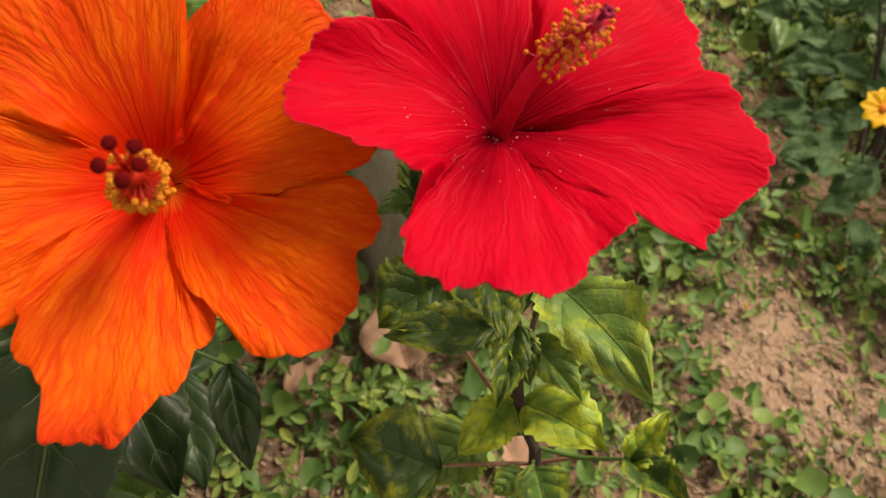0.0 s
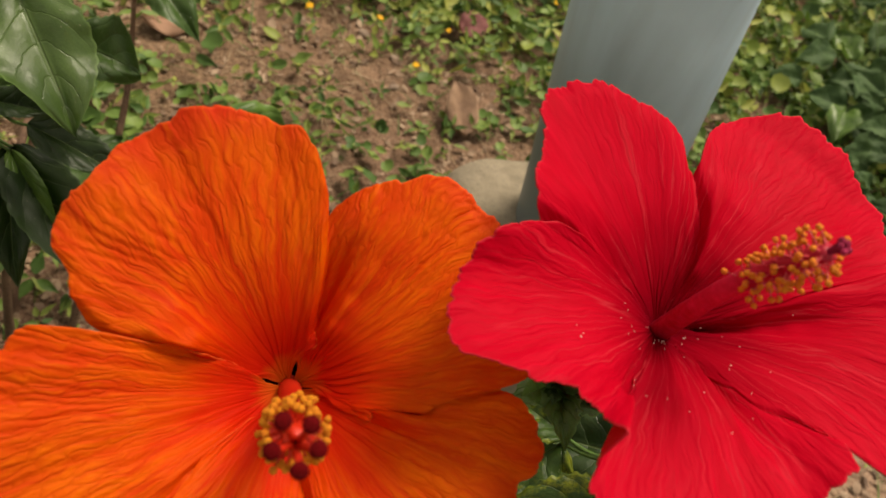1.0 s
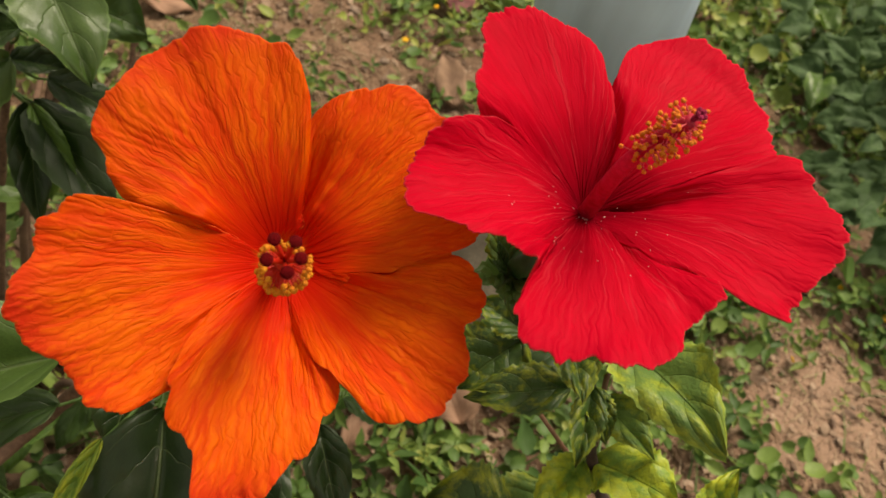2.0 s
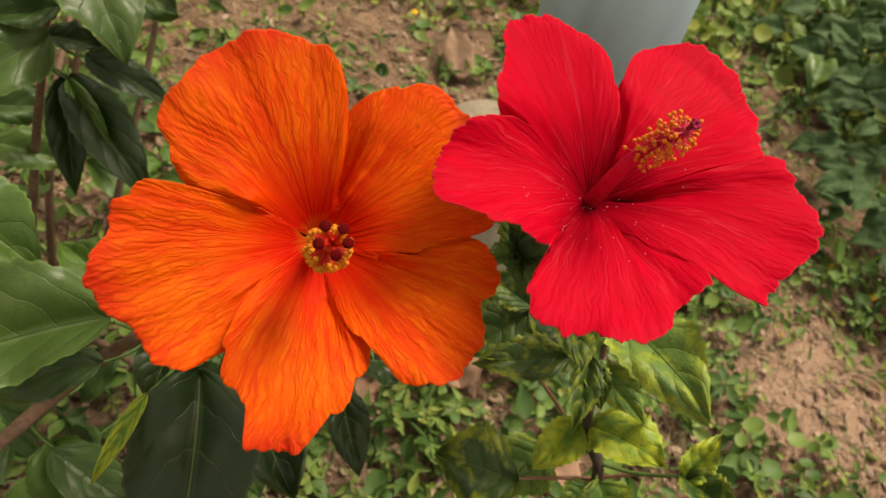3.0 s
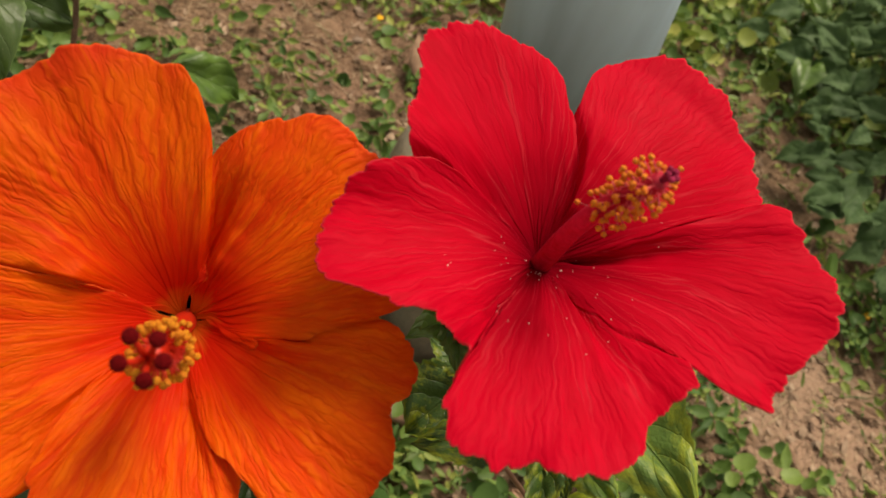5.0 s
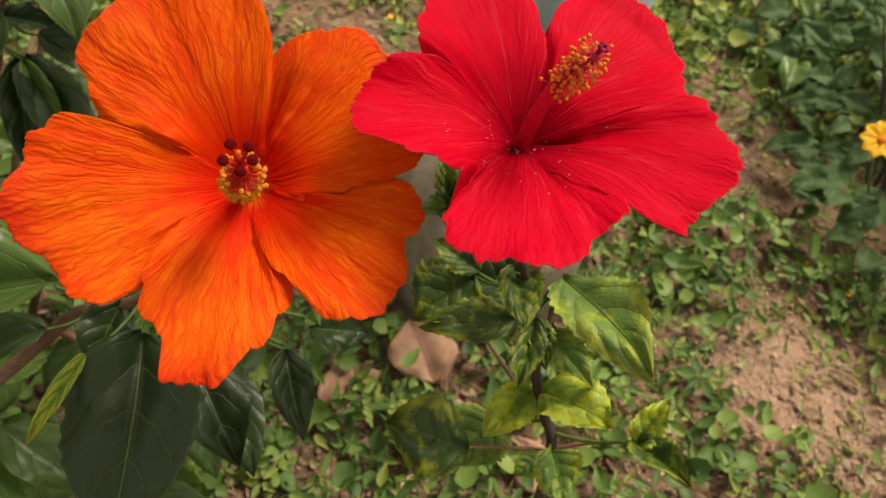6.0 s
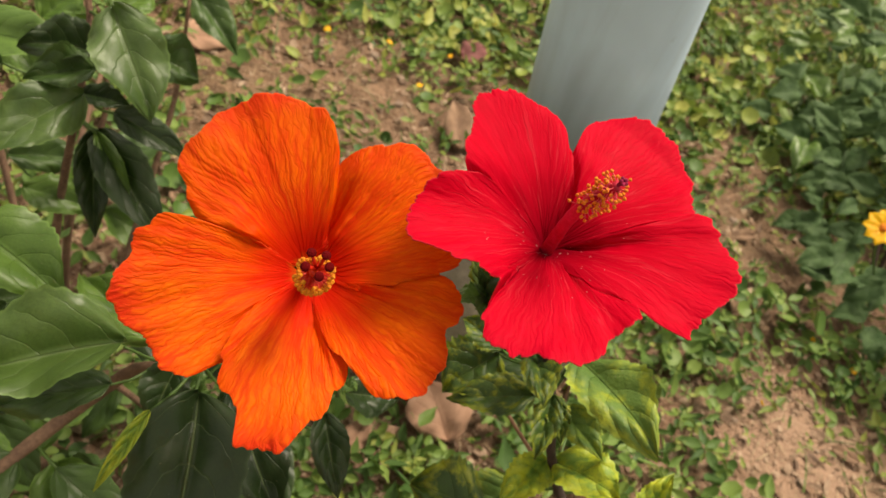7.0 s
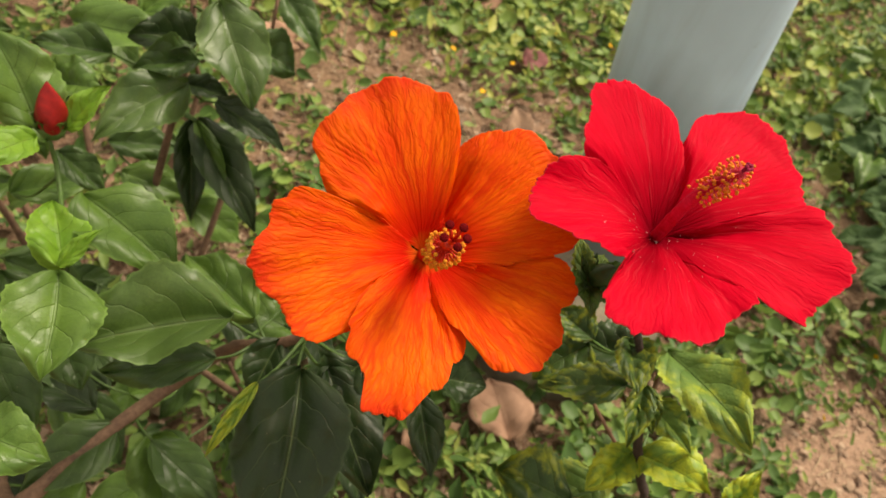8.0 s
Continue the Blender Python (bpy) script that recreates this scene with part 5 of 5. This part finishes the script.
blades("dry_grass", "pale dry straw and dead grass lying on the earth", straw_mat, 14000, 44, (0.008, 0.042), 0.0008, lambda k, x, y: 0.35 + 0.65 * (1 - k), True)
blades("grass", "thin green grass blades", grass_mat, 1500, 45, (0.02, 0.06), 0.0013, lambda k, x, y: 0.2 + 0.5 * k, False)


def flakes(name, label, material, count, seed):
    """Broken bits of dry leaf strewn on the earth."""
    rng = random.Random(seed)
    verts, faces = [], []
    for k in range(count):
        y = 0.24 + 1.6 * rng.random() ** 1.5
        x = rng.uniform(-0.35 - 0.45 * y, 0.3 + 0.55 * y)
        if on_footing(x, y):
            continue
        size = 0.0014 + 0.0075 * rng.random() ** 3.0
        c = Vector((x, y, ground_height(x, y) + 0.001 + 0.004 * rng.random()))
        nrm = Vector((rng.gauss(0, 0.35), rng.gauss(-0.1, 0.35), 1)).normalized()
        a = rng.uniform(0, 6.283)
        d = Vector((math.cos(a), math.sin(a), 0))
        d = (d - nrm * d.dot(nrm)).normalized()
        s = d.cross(nrm) * rng.uniform(0.4, 0.9)
        i0 = len(verts)
        verts.append(c + nrm * size * rng.uniform(-0.2, 0.4))
        for q in range(6):
            t = q * 1.0472
            verts.append(c + (d * math.cos(t) + s * math.sin(t)) * size * rng.uniform(0.6, 1.2) + nrm * size * rng.uniform(-0.15, 0.25))
        faces += [(i0, i0 + 1 + q, i0 + 1 + (q + 1) % 6) for q in range(6)]
    return tagged(mesh_object(name, verts, faces, material, smooth=False), label, "leaf litter", kind="stuff")


flakes("leaf_litter", "crumbled pale and brown dry leaf bits on the earth", flake_mat, 19000, 48)


# ---- fallen leaves, pebbles ----
def fallen_leaf(place, size, turn, tilt, material, label, round_=0.9, z=0.012, waist=0.42):
    x, y = place
    d = Vector((math.cos(turn), math.sin(turn), 0))
    up = Vector((tilt[0], tilt[1], 1)).normalized()
    d = (d - up * d.dot(up)).normalized()
    b = Vector((x, y, ground_height(x, y) + z)) - d * size / 2
    v, f, uv = leaf_data(b, b + d * size, size * round_, 0.10, 0.10, 0.01, x * 40 + y * 9, up, 13, 20, waist)
    ob = mesh_object("fallen_leaf", v, f, material, uvs=uv)
    return thicken(tagged(ob, label, "fallen leaf", "fallen leaves"), 0.0004)


fallen_leaf((-0.062, 0.476), 0.070, 1.9, (-0.1, -0.45), dry_leaf_mat, "large pinkish-brown dry round leaf on low plants", 0.98, 0.028, 0.5)
fallen_leaf((0.050, 0.372), 0.060, 2.2, (0.1, -0.3), dry_leaf_mat, "pinkish-brown dry leaf on the earth", 0.7, 0.02)
fallen_leaf((-0.141, 0.430), 0.060, 1.2, (0.2, -0.2), dry_leaf_mat, "narrow reddish-brown dry leaf", 0.45, 0.02)
fallen_leaf((-0.075, 0.965), 0.085, 1.9, (0.2, -0.5), litter_mat, "brown curled dry leaf leaning on weeds", 0.55, 0.03)
fallen_leaf((-0.460, 1.015), 0.080, 0.3, (0.1, -0.3), dry_leaf_mat, "pale pinkish dry leaf on bare earth", 0.7)
fallen_leaf((-0.060, 1.165), 0.060, 0.8, (0.1, -0.4), red_leaf_mat, "dark pinkish-red dry leaf among the weeds", 0.75, 0.03)
fallen_leaf((-0.165, 1.335), 0.075, 1.4, (0.1, -0.4), dry_leaf_mat, "pale brown dry leaf on the weeds", 0.8, 0.03)
rng_y = random.Random(5)
for px, py in ((-0.165, 1.22), (-0.20, 1.12), (-0.30, 1.10), (-0.10, 1.13), (0.02, 1.20), (-0.14, 1.03), (0.08, 1.30), (0.36, 0.60), (0.33, 0.64), (0.48, 0.74), (0.53, 0.70), (-0.62, 1.02), (-0.03, 1.27)):
    fallen_leaf((px, py), rng_y.uniform(0.007, 0.013), rng_y.uniform(0, 6.28), (rng_y.gauss(0, 0.2), rng_y.gauss(-0.2, 0.2)), yellow_petal, "small bright yellow fallen petal", 0.8, 0.03 if py > 1.0 else 0.012)
rng_l = random.Random(77)
for k in range(130):
    yy = 0.3 + 1.5 * rng_l.random() ** 1.2
    xx = rng_l.uniform(-0.25 - 0.45 * yy, 0.3 + 0.5 * yy)
    if on_footing(xx, yy):
        continue
    fallen_leaf((xx, yy), rng_l.uniform(0.018, 0.045), rng_l.uniform(0, 6.28), (rng_l.gauss(0, 0.25), rng_l.gauss(-0.1, 0.25)), litter_mat, "small brown dry leaf lying on the earth", rng_l.uniform(0.35, 0.7), 0.006)


def pebbles():
    rng = random.Random(91)
    made = []
    for k in range(6):
        v, f = blob_data((0, 0, 0), (1, 0, 0), 2.0, 0.8, k * 4.1, 7, 10, 0.35)
        me = bpy.data.meshes.new("pebble")
        me.from_pydata([(p[0], p[1], p[2] * 0.6) for p in v], [], f)
        me.polygons.foreach_set("use_smooth", [True] * len(me.polygons))
        me.materials.append(pebble_mat)
        made.append(me)
    for k in range(110):
        y = 0.32 + 1.3 * rng.random() ** 1.3
        x = rng.uniform(-0.25 - 0.45 * y, 0.3 + 0.5 * y)
        if cover(x, y) > 0.6 or on_footing(x, y):
            continue
        ob = new("pebble", made[k % 6])
        r = rng.uniform(0.003, 0.011)
        ob.matrix_world = pose(x, y, ground_height(x, y) + r * 0.25, rng.uniform(-20, 20), rng.uniform(-20, 20), rng.uniform(0, 360)) @ Matrix.Scale(r, 4)
        tagged(ob, "small pale brown pebble lying on the earth", "pebble", "pebbles")


pebbles()
